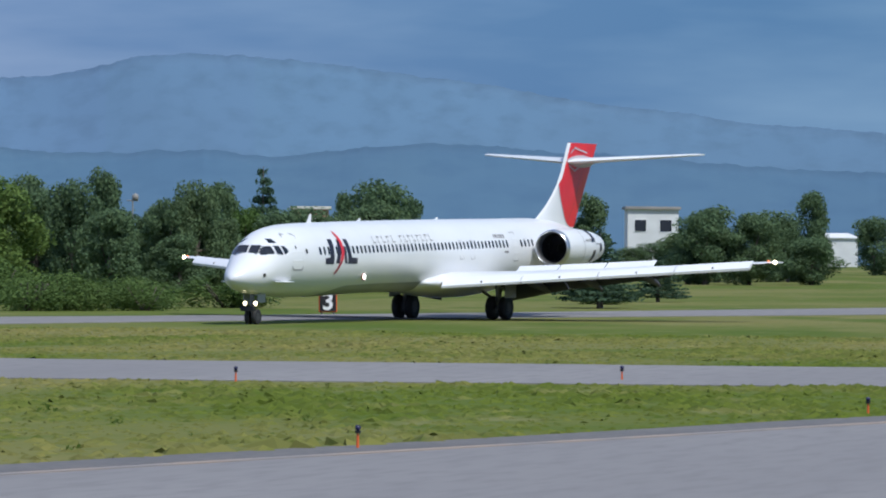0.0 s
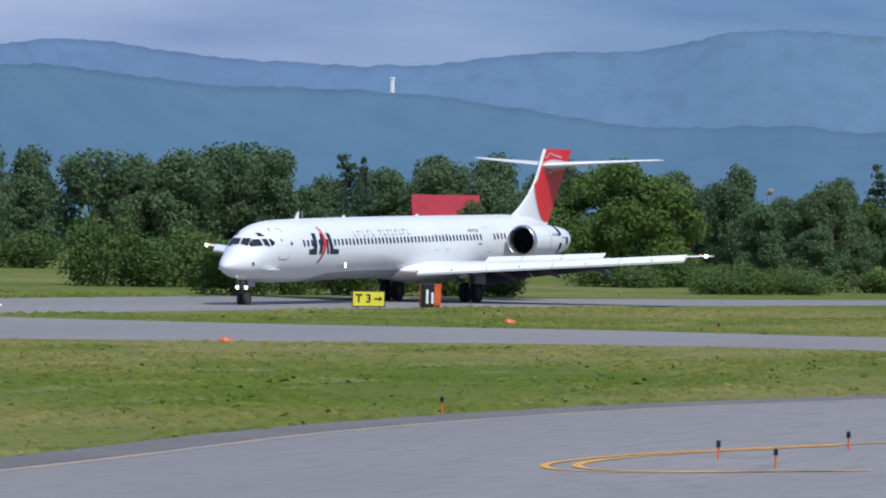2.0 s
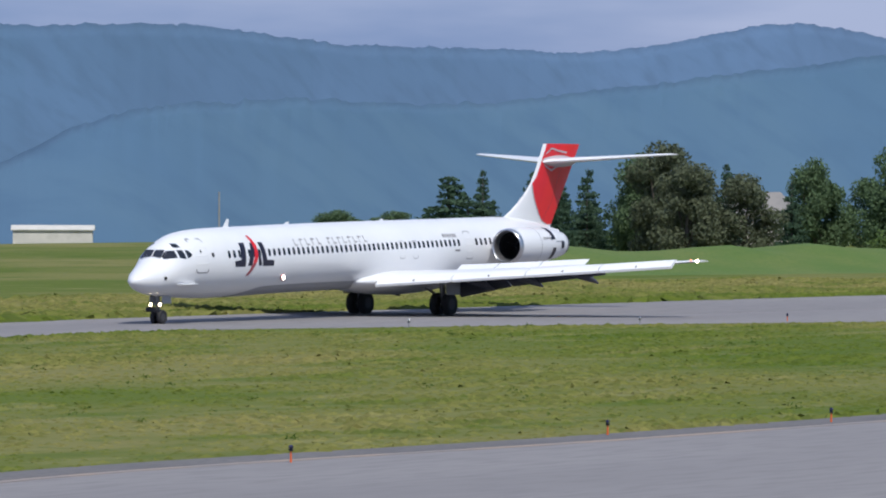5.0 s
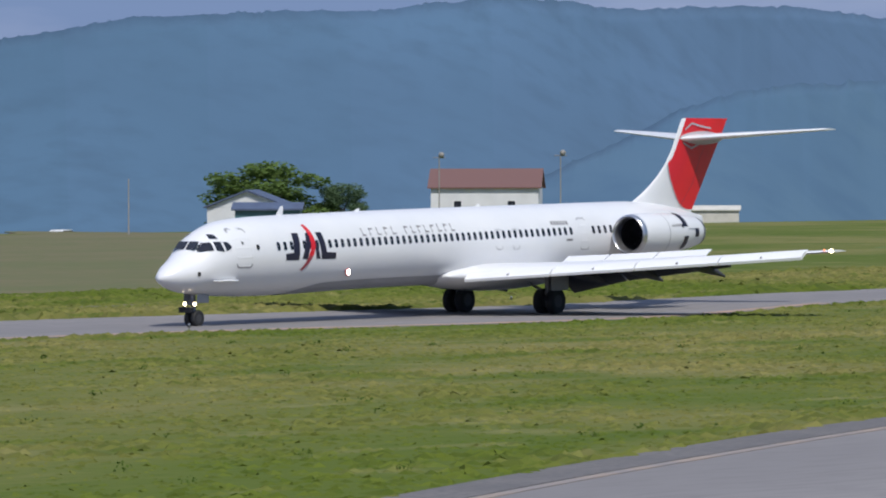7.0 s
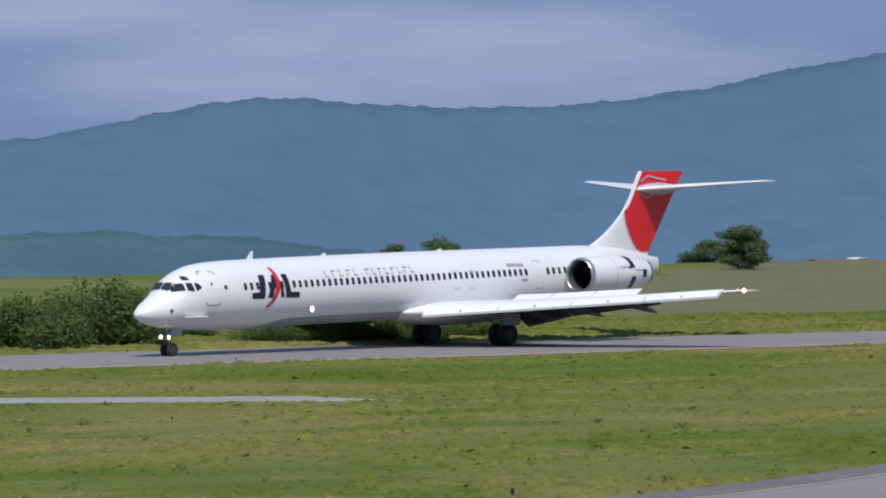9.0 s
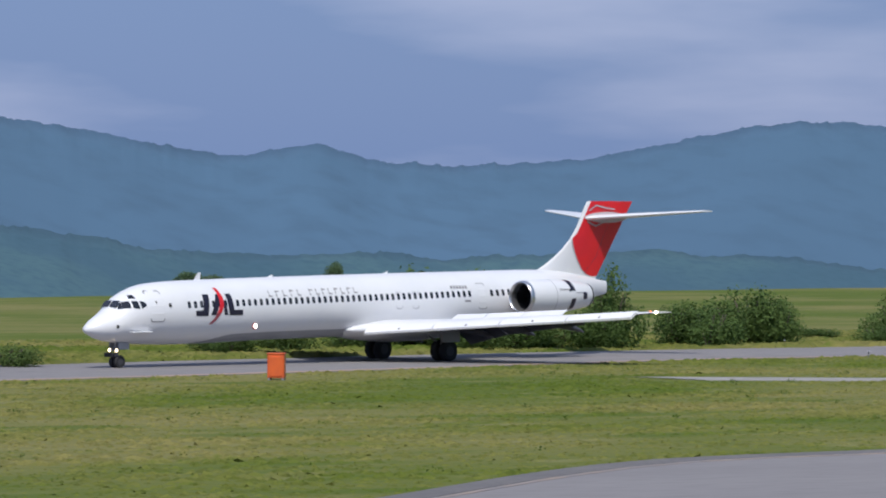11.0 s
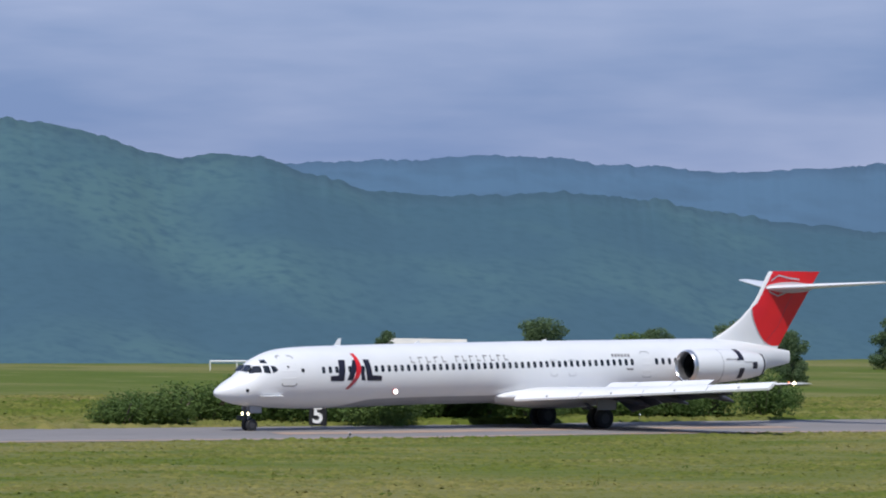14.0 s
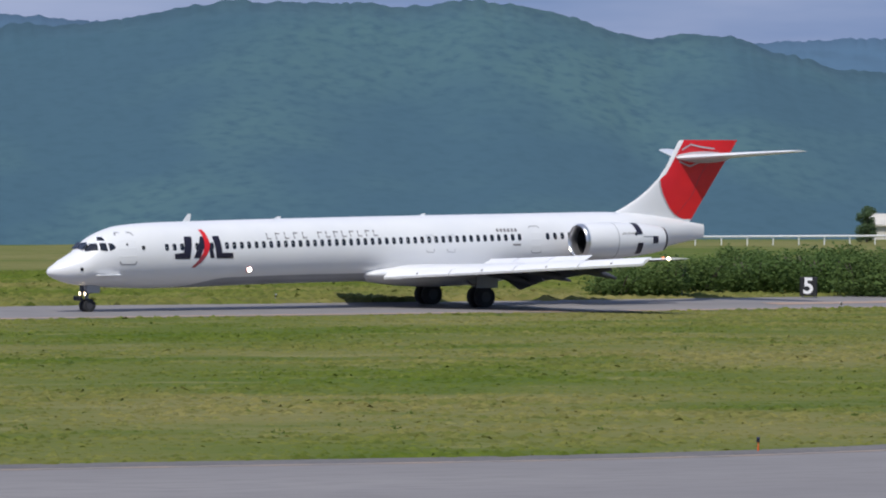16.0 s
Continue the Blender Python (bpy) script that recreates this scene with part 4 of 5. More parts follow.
        rings = [[(x - 0.12, -0.03, z - 0.05), (x + 0.32, -0.03, z - 0.05), (x + 0.32, 0.03, z - 0.05), (x - 0.12, 0.03, z - 0.05)], [(x + 0.22, -0.012, z + h), (x + 0.40, -0.012, z + h), (x + 0.40, 0.012, z + h), (x + 0.22, 0.012, z + h)]]
        part("antenna", mend(loft(rings)), WHITE, plane, "white blade antenna")
    # landing gear
    wheels = []

    def wheel(x, y, r, w, parent):
        hub = new("wheel")
        hub.parent = parent
        hub.location = (x, y, r)
        prof = [(0.55 * r, w / 2 * 0.8), (0.86 * r, w / 2), (0.96 * r, w / 2 * 0.85), (r, w / 2 * 0.45), (r, -w / 2 * 0.45), (0.96 * r, -w / 2 * 0.85), (0.86 * r, -w / 2), (0.55 * r, -w / 2 * 0.8)]
        m = 28
        ringlist = [[(p[0] * math.cos(2 * math.pi * j / m), p[1], p[0] * math.sin(2 * math.pi * j / m)) for j in range(m)] for p in prof]
        smooth(part("tyre", mend(loft(ringlist)), BLACK, hub, "black rubber tyre"), 50)
        bm = bmesh.new()
        tube(bm, (0, -w / 2 * 0.86, 0), (0, w / 2 * 0.86, 0), 0.5 * r, sides=18)
        for j in range(6):
            a = 2 * math.pi * j / 6
            tube(bm, (0.33 * r * math.cos(a), -w / 2 * 0.9, 0.33 * r * math.sin(a)), (0.33 * r * math.cos(a), w / 2 * 0.9, 0.33 * r * math.sin(a)), 0.06 * r, sides=6)
        part("rim", bm, RIM, hub, "dark wheel rim")
        wheels.append((hub, r))
    gear = new("nose_gear")
    gear.parent = plane
    bm = bmesh.new()
    tube(bm, (2.95, 0, 0.36), (2.85, 0, 1.6), 0.09, 0.11, 12)
    tube(bm, (2.95, -0.24, 0.36), (2.95, 0.24, 0.36), 0.06, sides=8)
    tube(bm, (2.9, 0, 0.9), (3.9, 0, 1.5), 0.05, sides=8)
    tube(bm, (2.72, -0.3, 0.98), (2.72, 0.3, 0.98), 0.05, sides=8)
    part("strut", bm, STEEL, gear, "grey nose gear strut")
    for y in (-0.18, 0.18):
        wheel(2.95, y, 0.36, 0.22, gear)
        bm = bmesh.new()
        tube(bm, (2.76, y * 1.5, 0.98), (2.66, y * 1.5, 0.98), 0.11, 0.13, 12)
        lamp = part("taxi_light", bm, DARK, gear, "nose gear lamp in a dark bowl")
        bm = bmesh.new()
        tube(bm, (2.67, y * 1.5, 0.98), (2.645, y * 1.5, 0.98), 0.10, 0.09, 12)
        part("lens", bm, LAMP, lamp, "lit warm lens")
    for y in (-0.36, 0.36):
        bm = bmesh.new()
        box(bm, 2.7, 3.5, y - 0.015, y + 0.015, 1.02, 1.42, 0.01)
        part("gear_door", bm, GREY, gear)
    bm = bmesh.new()
    box(bm, 2.30, 2.50, -0.34, 0.34, 0.62, 0.86, 0.03)
    part("spray_deflector", bm, DARK, gear, "dark spray deflector")
    for side in (-1, 1):
        gear = new("main_gear")
        gear.parent = plane
        bm = bmesh.new()
        tube(bm, (25.8, side * 2.55, 0.58), (25.7, side * 2.5, 2.0), 0.13, 0.17, 12)
        tube(bm, (25.8, side * 2.05, 0.58), (25.8, side * 3.05, 0.58), 0.10, sides=8)
        tube(bm, (25.8, side * 2.5, 0.9), (25.2, side * 1.4, 1.7), 0.07, sides=8)
        tube(bm, (25.75, side * 2.5, 1.1), (26.7, side * 2.5, 1.9), 0.06, sides=8)
        part("strut", bm, STEEL, gear, "grey main gear strut")
        for y in (2.2, 2.9):
            wheel(25.8, side * y, 0.60, 0.40, gear)
        bm = bmesh.new()
        box(bm, 25.1, 26.5, side * 3.14 - 0.02, side * 3.14 + 0.02, 1.1, 2.0, 0.015)
        part("gear_door", bm, GREY, gear)
    return plane, wheels


airliner, airliner_wheels = build_airliner()
airliner.scale = (1.009, 1.0, 0.988)


# ---- signs, lights and boxes on the airfield ----
def ground_sign(x, y, width, height, face, text, ink, label, turn=0.0, side_mat=None, text_size=0.8, backing=0.28):
    ob = tagged(new("airfield_sign"), label, "sign", "airfield signs")
    ob.matrix_basis = pose(x, y, 0, 0, 0, turn)
    bm = bmesh.new()
    box(bm, -width / 2, width / 2, -backing / 2, backing / 2, 0.12, 0.12 + height, 0.03)
    part("cabinet", bm, side_mat or face, ob)
    bm = bmesh.new()
    box(bm, -width / 2 + 0.05, width / 2 - 0.05, -backing / 2 - 0.02, -backing / 2 + 0.005, 0.17, 0.07 + height)
    part("face", bm, face, ob)
    for px in (-width / 3, width / 3):
        bm = bmesh.new()
        tube(bm, (px, 0, 0), (px, 0, 0.2), 0.05, sides=8)
        part("leg", bm, STEEL, ob)
    if text:
        data = bpy.data.curves.new("lettering", "FONT")
        data.body, data.size, data.align_x, data.align_y, data.extrude = text, text_size, "CENTER", "CENTER", 0.004
        data.offset = 0.022 * text_size
        data.materials.append(ink)
        letters = new("lettering", data)
        letters.parent = ob
        letters.matrix_basis = pose(0, -backing / 2 - 0.026, 0.12 + height / 2, 90, 0, 0)
    return ob


ground_sign(448, -32.0, 0.95, 1.05, SIGN_BLACK, "3", SIGN_WHITE, "black distance sign with a white 3 and orange sides", -70, ORANGE, 1.25)
ground_sign(34.4, -16.6, 1.0, 1.1, SIGN_BLACK, "5", SIGN_WHITE, "black distance sign with a white 5 beside the runway", -28, SIGN_BLACK, 1.3)
taxi_sign = ground_sign(377.5, -19.6, 1.75, 0.85, SIGN_YELLOW, "T 3", SIGN_BLACK, "yellow taxiway sign with black lettering and arrow", -66, SIGN_BLACK, 0.62)
for child in taxi_sign.children:
    if child.name.startswith("lettering"):
        child.location.x = -0.28
bm = bmesh.new()
verts = [bm.verts.new((x, -0.166, z)) for x, z in ((0.30, 0.50), (0.55, 0.50), (0.55, 0.40), (0.74, 0.545), (0.55, 0.69), (0.55, 0.59), (0.30, 0.59))]
bm.faces.new(verts)
bmesh.ops.recalc_face_normals(bm, faces=bm.faces)
part("arrow", bm, SIGN_BLACK, taxi_sign, "black arrow")
ground_sign(381.0, -21.6, 0.7, 1.25, SIGN_BLACK, "", SIGN_WHITE, "black sign with white bars beside the orange cabinet", -40, SIGN_BLACK)
for k, child in enumerate([(-0.12, 0.75), (0.2, 0.6)]):
    bm = bmesh.new()
    box(bm, child[0] - 0.07, child[0] + 0.07, -0.175, -0.158, 0.3, 0.3 + child[1])
    part("bar", bm, SIGN_WHITE, bpy.data.objects["airfield_sign.003"], "white bar")


def orange_cabinet(x, y, w, d, h, turn, label, lamps):
    ob = tagged(new("orange_cabinet"), label, "cabinet", "orange cabinets")
    ob.matrix_basis = pose(x, y, 0, 0, 0, turn)
    bm = bmesh.new()
    box(bm, -w / 2, w / 2, -d / 2, d / 2, 0.1, h, 0.04)
    part("body", bm, ORANGE, ob)
    bm = bmesh.new()
    box(bm, -w / 2 - 0.03, w / 2 + 0.03, -d / 2 - 0.03, d / 2 + 0.03, h, h + 0.06, 0.02)
    part("lid", bm, ORANGE, ob)
    bm = bmesh.new()
    box(bm, -w / 2 + 0.08, w / 2 - 0.08, -d / 2 - 0.03, -d / 2 + 0.01, 0.2, h - 0.12, 0.01)
    part("door", bm, SIGN_RED if lamps else ORANGE, ob, "flat front door")
    for px in (-w / 2 + 0.08, w / 2 - 0.08):
        bm = bmesh.new()
        box(bm, px - 0.05, px + 0.05, -d / 2, d / 2, 0, 0.12)
        part("foot", bm, STEEL, ob)
    if lamps:
        for px in (-w * 0.36, w * 0.30):
            bm = bmesh.new()
            tube(bm, (px, 0, h + 0.05), (px, 0, h + 0.22), 0.05, sides=8)
            bmesh.ops.create_uvsphere(bm, u_segments=10, v_segments=6, radius=0.10, matrix=Matrix.Translation((px, 0, h + 0.28)))
            part("lamp_head", bm, DARK, ob, "dark lamp head")
    return ob


orange_cabinet(383.4, -20.8, 1.0, 0.9, 1.25, -55, "orange painted equipment cabinet on the grass", False)
stop_sign = orange_cabinet(305.5, -28.3, 1.55, 0.6, 0.85, -62, "red and orange taxiway sign box with two lamp heads", True)
for k in range(4):
    bm = bmesh.new()
    box(bm, -0.34 + 0.25 * k, -0.20 + 0.25 * k, -0.345, -0.325, 0.36, 0.64)
    part("bar", bm, DARKRED, stop_sign, "dark lettering bar")
orange_cabinet(96.2, -26.4, 0.85, 0.8, 1.3, -40, "orange painted equipment cabinet beside the runway", False)


def build_edge_light(x, y, blue=True, tall=0.30):
    ob = tagged(new("taxiway_light"), "blue taxiway edge light on an orange stake" if blue else "small runway edge light on a short stem", "light", "taxiway edge lights")
    ob.location = (x, y, 0)
    bm = bmesh.new()
    tube(bm, (0, 0, 0), (0, 0, tall), 0.03, 0.022, 8)
    part("stake", bm, ORANGE if blue else STEEL, ob)
    bm = bmesh.new()
    tube(bm, (0, 0, tall), (0, 0, tall + 0.05), 0.055, 0.06, 10)
    part("collar", bm, DARK, ob)
    bm = bmesh.new()
    bmesh.ops.create_uvsphere(bm, u_segments=12, v_segments=8, radius=0.056, matrix=Matrix.Translation((0, 0, tall + 0.10)))
    smooth(part("lens", bm, BLUE if blue else METAL, ob))
    return ob


first = build_edge_light(282.8, -80.4)
for x, y in ((241.9, -87.2), (248.8, -90.0), (235.2, -86.2), (232.5, -88.4), (254.5, -72.0), (191.2, -74.2), (201.6, -75.4), (214.5, -75.6), (175.0, -75.0), (304.9, -86.0), (74.5, -100.4), (86.6, -97.6), (19.2, -127.9), (-21.2, -148.6)):
    copy_thing(first, pose(x, y, 0))
second = build_edge_light(325.0, -65.0, True, 0.26)
for x, y in ((331.5, -74.3), (349.0, -48.6), (307.4, -28.5), (297, -20.3)):
    copy_thing(second, pose(x, y, 0))
third = build_edge_light(275.3, -11.8, False, 0.25)
for x, y in ((286.9, -17.7), (149.0, -9.9), (160.7, 12.1), (198.8, -10.9), (93.2, -1.2), (27.7, -13.6), (1.9, -17.8), (29.2, -34.0), (60, -5), (240, 5.5), (425, -17)):
    copy_thing(third, pose(x, y, 0))


def low_marker(x, y, mat, label):
    ob = tagged(new("ground_marker"), label, "marker")
    ob.location = (x, y, 0)
    bm = bmesh.new()
    tube(bm, (0, 0, 0), (0, 0, 0.12), 0.36, 0.28, 14)
    part("base", bm, mat, ob)
    bm = bmesh.new()
    tube(bm, (0, 0, 0.11), (0, 0, 0.17), 0.14, 0.10, 10)
    part("head", bm, mat, ob)


for x, y in ((611.7, -3.1), (605.0, -8.2), (584.3, -16.2)):
    low_marker(x, y, SIGN_YELLOW, "small yellow marker on the grass")
low_marker(361.5, -5.5, SIGN_WHITE, "low white runway light housing on the asphalt")
low_marker(356.5, -35.5, ORANGE, "low orange marker on the grass edge")
low_marker(312.5, -40.0, ORANGE, "low orange marker on the grass edge")


# ---- trees and shrubs ----
def leaf_cloud(lobes, count, size, seed, flat=0.3):
    """Small leaf cards scattered in the shell of uneven lobes: (centre, radii)."""
    rng = random.Random(seed)
    points, faces = [], []
    weights = [r[0] * r[1] + r[0] * r[2] + r[1] * r[2] for c, r in lobes]
    for _ in range(count):
        (cx, cy, cz), (rx, ry, rz) = rng.choices(lobes, weights)[0]
        d = Vector((rng.gauss(0, 1), rng.gauss(0, 1), rng.gauss(0, 1))).normalized()
        u = rng.uniform(0.66, 1.16) if rng.random() < 0.8 else rng.uniform(0.3, 0.8)
        p = Vector((cx + d.x * rx * u, cy + d.y * ry * u, cz + d.z * rz * u))
        normal = (d + Vector((rng.gauss(0, flat), rng.gauss(0, flat), rng.gauss(0, flat)))).normalized()
        a = normal.orthogonal().normalized()
        a.rotate(Matrix.Rotation(rng.uniform(0, 6.28), 3, normal))
        b = normal.cross(a)
        s = size * rng.uniform(0.6, 1.4)
        k = len(points)
        points += [p - a * s, p - b * s * 0.55, p + a * s, p + b * s * 0.55]
        faces.append((k, k + 1, k + 2, k + 3))
    return points, faces


def build_tree(kind, seed):
    """A tree one metre tall and about 0.6 wide, scaled when it is set."""
    rng = random.Random(seed)
    name = {"d": "broadleaf_tree", "b": "bright_broadleaf_tree", "n": "brownish_broadleaf_tree", "c": "conifer_tree", "s": "shrub"}[kind]
    ob = new(name)
    bm = bmesh.new()
    if kind == "c":
        tube(bm, (0, 0, 0), (0, 0, 0.97), 0.025, 0.004, 8)
        lobes = []
        for k in range(11):
            z = 0.14 + 0.08 * k
            r = 0.34 * (1 - (z - 0.1) / 0.95) + 0.02
            for j in range(5):
                a = rng.uniform(0, 6.28)
                lobes.append(((r * 0.55 * math.cos(a), r * 0.55 * math.sin(a), z - 0.02), (r * 0.55, r * 0.55, 0.035)))
        part("trunk", bm, BARK, ob)
        part("crown", leaf_cloud(lobes, 4200, 0.022, seed, 1.0), NEEDLE, ob)
    elif kind == "s":
        lobes = []
        for k in range(9):
            a, r = rng.uniform(0, 6.28), rng.uniform(0.0, 0.36)
            h = rng.uniform(0.45, 0.95) * (1 - r * 0.6)
            lobes.append(((r * math.cos(a), r * math.sin(a), h * 0.5), (rng.uniform(0.16, 0.26), rng.uniform(0.16, 0.26), h * 0.52)))
        for k in range(6):
            a = rng.uniform(0, 6.28)
            tube(bm, (0.04 * math.cos(a), 0.04 * math.sin(a), 0), (0.25 * math.cos(a), 0.25 * math.sin(a), 0.6), 0.018, 0.006, 5)
        part("trunk", bm, BARK, ob)
        part("crown", leaf_cloud(lobes, 4200, 0.024, seed, 0.75), LEAF_BUSH, ob)
    else:
        tube(bm, (0, 0, 0), (0.01, 0, 0.45), 0.030, 0.02, 8)
        lobes = []
        for k in range(24):
            a, r = rng.uniform(0, 6.28), 0.32 * math.sqrt(rng.random())
            z = 0.09 + 0.76 * (k + rng.random()) / 24
            spread = min(1.0, 0.75 + z) * (1.0 - 1.25 * max(0.0, z - 0.55))
            c = (r * spread * math.cos(a), r * spread * math.sin(a), z)
            s = rng.uniform(0.10, 0.16)
            lobes.append((c, (s, s, s * 0.85)))
            if k % 3 == 0:
                tube(bm, (0.008, 0, rng.uniform(0.10, 0.40)), (c[0] * 0.8, c[1] * 0.8, c[2]), 0.012, 0.004, 5)
        lobes.append(((0, 0, 0.86), (0.15, 0.15, 0.12)))
        part("trunk", bm, BARK, ob)
        part("crown", leaf_cloud(lobes, 9000, 0.019, seed, 0.75), {"b": LEAF_BRIGHT, "n": LEAF_BROWN}.get(kind, LEAF_DARK), ob)
    return ob


TREE_LABEL = {"d": "dark green leafy tree at the edge of the airfield", "b": "bright green round-crowned leafy tree", "n": "brownish green leafy tree among darker trees", "c": "dark pointed conifer among leafy trees", "s": "low bushy green shrub on the grass beyond the runway"}
TREE_KIND = {"d": "tree", "b": "tree", "n": "tree", "c": "tree", "s": "shrub"}
models = {kind: [build_tree(kind, 10 * i + ord(kind)) for i in range({"d": 5, "b": 2, "n": 2, "c": 2, "s": 4}[kind])] for kind in "dbncs"}
used = set()
pick = random.Random(7)


def plant(rows, thick=False):
    if thick:
        rows = rows + [(x + pick.uniform(2, 9), y + pick.uniform(-5, 5), h * pick.uniform(0.66, 0.9), w, kind) for x, y, h, w, kind in rows]
    for x, y, h, w, kind in rows:
        model = pick.choice(models[kind])
        base = ground_z(x, y)
        h -= base
        m = pose(x, y, base, 0, 0, pick.uniform(0, 360))
        if model.name in used:
            ob = copy_thing(model, m)
        else:
            ob = model
            ob.matrix_basis = m
            used.add(model.name)
        wide = {"c": w / 0.44, "s": w / 0.85}.get(kind, w / 0.72)
        wide *= 1.12
        ob.scale = (wide, wide, max(h, 0.7) / (0.86 if kind == "s" else 0.97))
        tagged(ob, TREE_LABEL[kind], TREE_KIND[kind], "shrubs beyond the runway" if kind == "s" else "trees round the airfield")


plant([(626, 48, 9.6, 5.6, "d"), (638, 45, 10.3, 4.7, "d"), (608, 38, 7.4, 4.9, "d"), (602, 25, 6.9, 5.7, "d"), (690, 45, 11.4, 3.5, "c"), (613, 23, 6.6, 4.9, "b"), (769, 59, 9.6, 4.0, "d"), (733, 41, 8.7, 3.7, "d"), (692, -2, 7.6, 6.8, "d"), (703, -5, 7.2, 6.4, "d"), (880, 24, 11.1, 5.4, "d"), (833, 7, 7.4, 5.8, "d")])
plant([(582, 77, 11.2, 9.6, "d"), (605, 76, 10.8, 5.0, "c"), (548, 56, 7.1, 5.4, "d"), (569, 57, 8.8, 6.1, "d"), (608, 67, 10.6, 6.1, "d"), (592, 55, 10.6, 6.9, "d"), (565, 40, 8.7, 5.5, "d"), (613, 55, 10.5, 3.9, "n"), (567, 34, 9.6, 9.5, "b"), (557, 2, 6.3, 6.2, "d"), (597, 7, 8.8, 6.3, "d")])
plant([(535, 98, 10.2, 6.9, "d"), (546, 99, 9.1, 5.4, "d"), (531, 85, 9.7, 6.3, "d"), (523, 77, 10.2, 5.6, "d"), (543, 81, 10.2, 6.4, "d"), (537, 72, 9.9, 6.8, "d"), (557, 77, 9.7, 6.0, "d"), (540, 65, 10.1, 6.3, "d"), (551, 65, 10.5, 6.4, "d"), (544, 57, 10.1, 5.7, "d"), (564, 61, 8.1, 5.4, "d")], True)
plant([(464, 100, 8.1, 2.9, "c"), (465, 98, 8.4, 2.4, "c"), (475, 101, 8.4, 2.8, "c"), (461, 85, 10.6, 6.2, "n"), (469, 92, 9.6, 5.4, "d"), (454, 78, 8.8, 5.6, "n"), (473, 85, 8.9, 2.2, "c"), (486, 83, 9.3, 5.0, "d"), (515, 93, 7.7, 4.8, "d"), (481, 71, 10.4, 5.9, "d"), (492, 72, 9.2, 5.5, "d"), (495, 66, 9.9, 6.5, "n"), (514, 72, 10.9, 5.2, "d")], True)
plant([(433, 89, 7.6, 5.3, "c"), (443, 92, 8.2, 2.0, "c"), (535, 170, 4.0, 5.6, "d"), (538, 165, 3.9, 5.0, "d")], True)
plant([(455, 213, 7.2, 12.4, "b"), (460, 207, 4.9, 5.0, "d"), (431, 239, 3.8, 5.0, "d"), (414, 228, 2.4, 6.0, "d")])
plant([(344, 196, 3.1, 4.6, "d"), (366, 175, 4.5, 5.2, "d"), (347, 207, 2.6, 2.9, "d")])
plant([(97, 73, 4.0, 3.4, "b"), (123, 106, 4.3, 3.3, "d"), (130, 113, 3.2, 2.7, "d"), (148, 126, 4.7, 4.1, "d"), (152, 124, 4.4, 3.3, "d"), (183, 117, 3.4, 2.9, "d"), (185, 116, 3.1, 2.4, "d"), (193, 110, 4.2, 2.2, "d")])
plant([(105, 108, 4.6, 4.1, "d"), (101, 77, 4.3, 3.1, "d"), (111, 83, 4.9, 4.1, "d"), (110, 72, 4.3, 2.7, "d"), (97, 123, 3.2, 2.0, "d")])
plant([(760.2, 27.5, 9.4, 5.6, "d"), (519, -34, 3.0, 2.3, "c"), (766.5, 23.7, 3.4, 4.4, "d"), (769.9, 21.6, 3.9, 4.6, "d"), (773.4, 19.5, 4.6, 5.0, "d")])
plant([(449, -15, 2.1, 3.6, "s"), (452, -17, 1.7, 3.3, "s"), (454, -20, 1.8, 3.1, "s"), (485, -38, 4.4, 3.2, "c")])
plant([(407, 1, 3.7, 4.2, "s"), (410, -1, 2.9, 2.9, "s"), (413, -3, 3.2, 3.9, "s"), (416, -5, 3.1, 3.6, "s"), (419, -8, 2.8, 4.0, "s"), (423, -10, 2.3, 3.7, "s"), (459, -13, 2.2, 5.5, "s"), (464, -16, 1.9, 5.2, "s"), (469, -20, 1.9, 4.5, "s")])
plant([(468, 63, 3.6, 5.8, "s"), (476, 61, 4.3, 5.9, "s"), (484, 59, 3.5, 5.6, "s"), (493, 57, 3.1, 5.7, "s"), (502, 55, 3.4, 5.8, "s"), (511, 53, 2.7, 5.8, "s"), (453, 3, 2.2, 5.3, "s"), (468, -2, 2.3, 5.9, "s"), (475, -4, 3.0, 4.3, "s")])
plant([(665, 189, 4.4, 8.8, "s"), (424, 18, 5.3, 4.1, "s"), (426, 16, 3.7, 4.5, "s"), (429, 14, 4.2, 4.5, "s"), (432, 11, 3.8, 4.9, "s"), (435, 8, 4.2, 4.5, "s")])
plant([(163, 18, 4.0, 3.9, "s"), (156, 14, 2.9, 3.8, "s"), (165, 18, 2.7, 2.7, "s"), (171, 15, 1.4, 2.7, "s"), (175, 13, 1.2, 3.3, "s"), (181, 13, 1.3, 3.4, "s"), (184, 13, 1.2, 2.5, "s")])
plant([(61, -1, 2.1, 3.7, "s"), (65, -0, 1.7, 3.4, "s"), (126, 17, 3.2, 2.9, "s"), (118, 11, 1.9, 2.6, "s"), (95, -2, 1.4, 2.9, "s")])
plant([(37, 1, 2.8, 4.3, "s"), (41, 2, 2.8, 4.7, "s"), (46, 2, 2.3, 4.4, "s"), (51, 3, 1.0, 3.8, "s"), (56, 4, 0.8, 3.8, "s"), (60, 2, 0.8, 3.4, "s"), (106, 28, 2.2, 3.1, "s"), (110, 27, 2.2, 2.6, "s"), (96, 22, 2.0, 4.2, "s")])
plant([(56, 1, 2.6, 4.2, "s"), (60, 2, 3.0, 4.5, "s"), (64, 2, 3.3, 4.9, "s"), (68, 2, 3.4, 4.6, "s"), (72, 2, 2.7, 3.2, "s")])
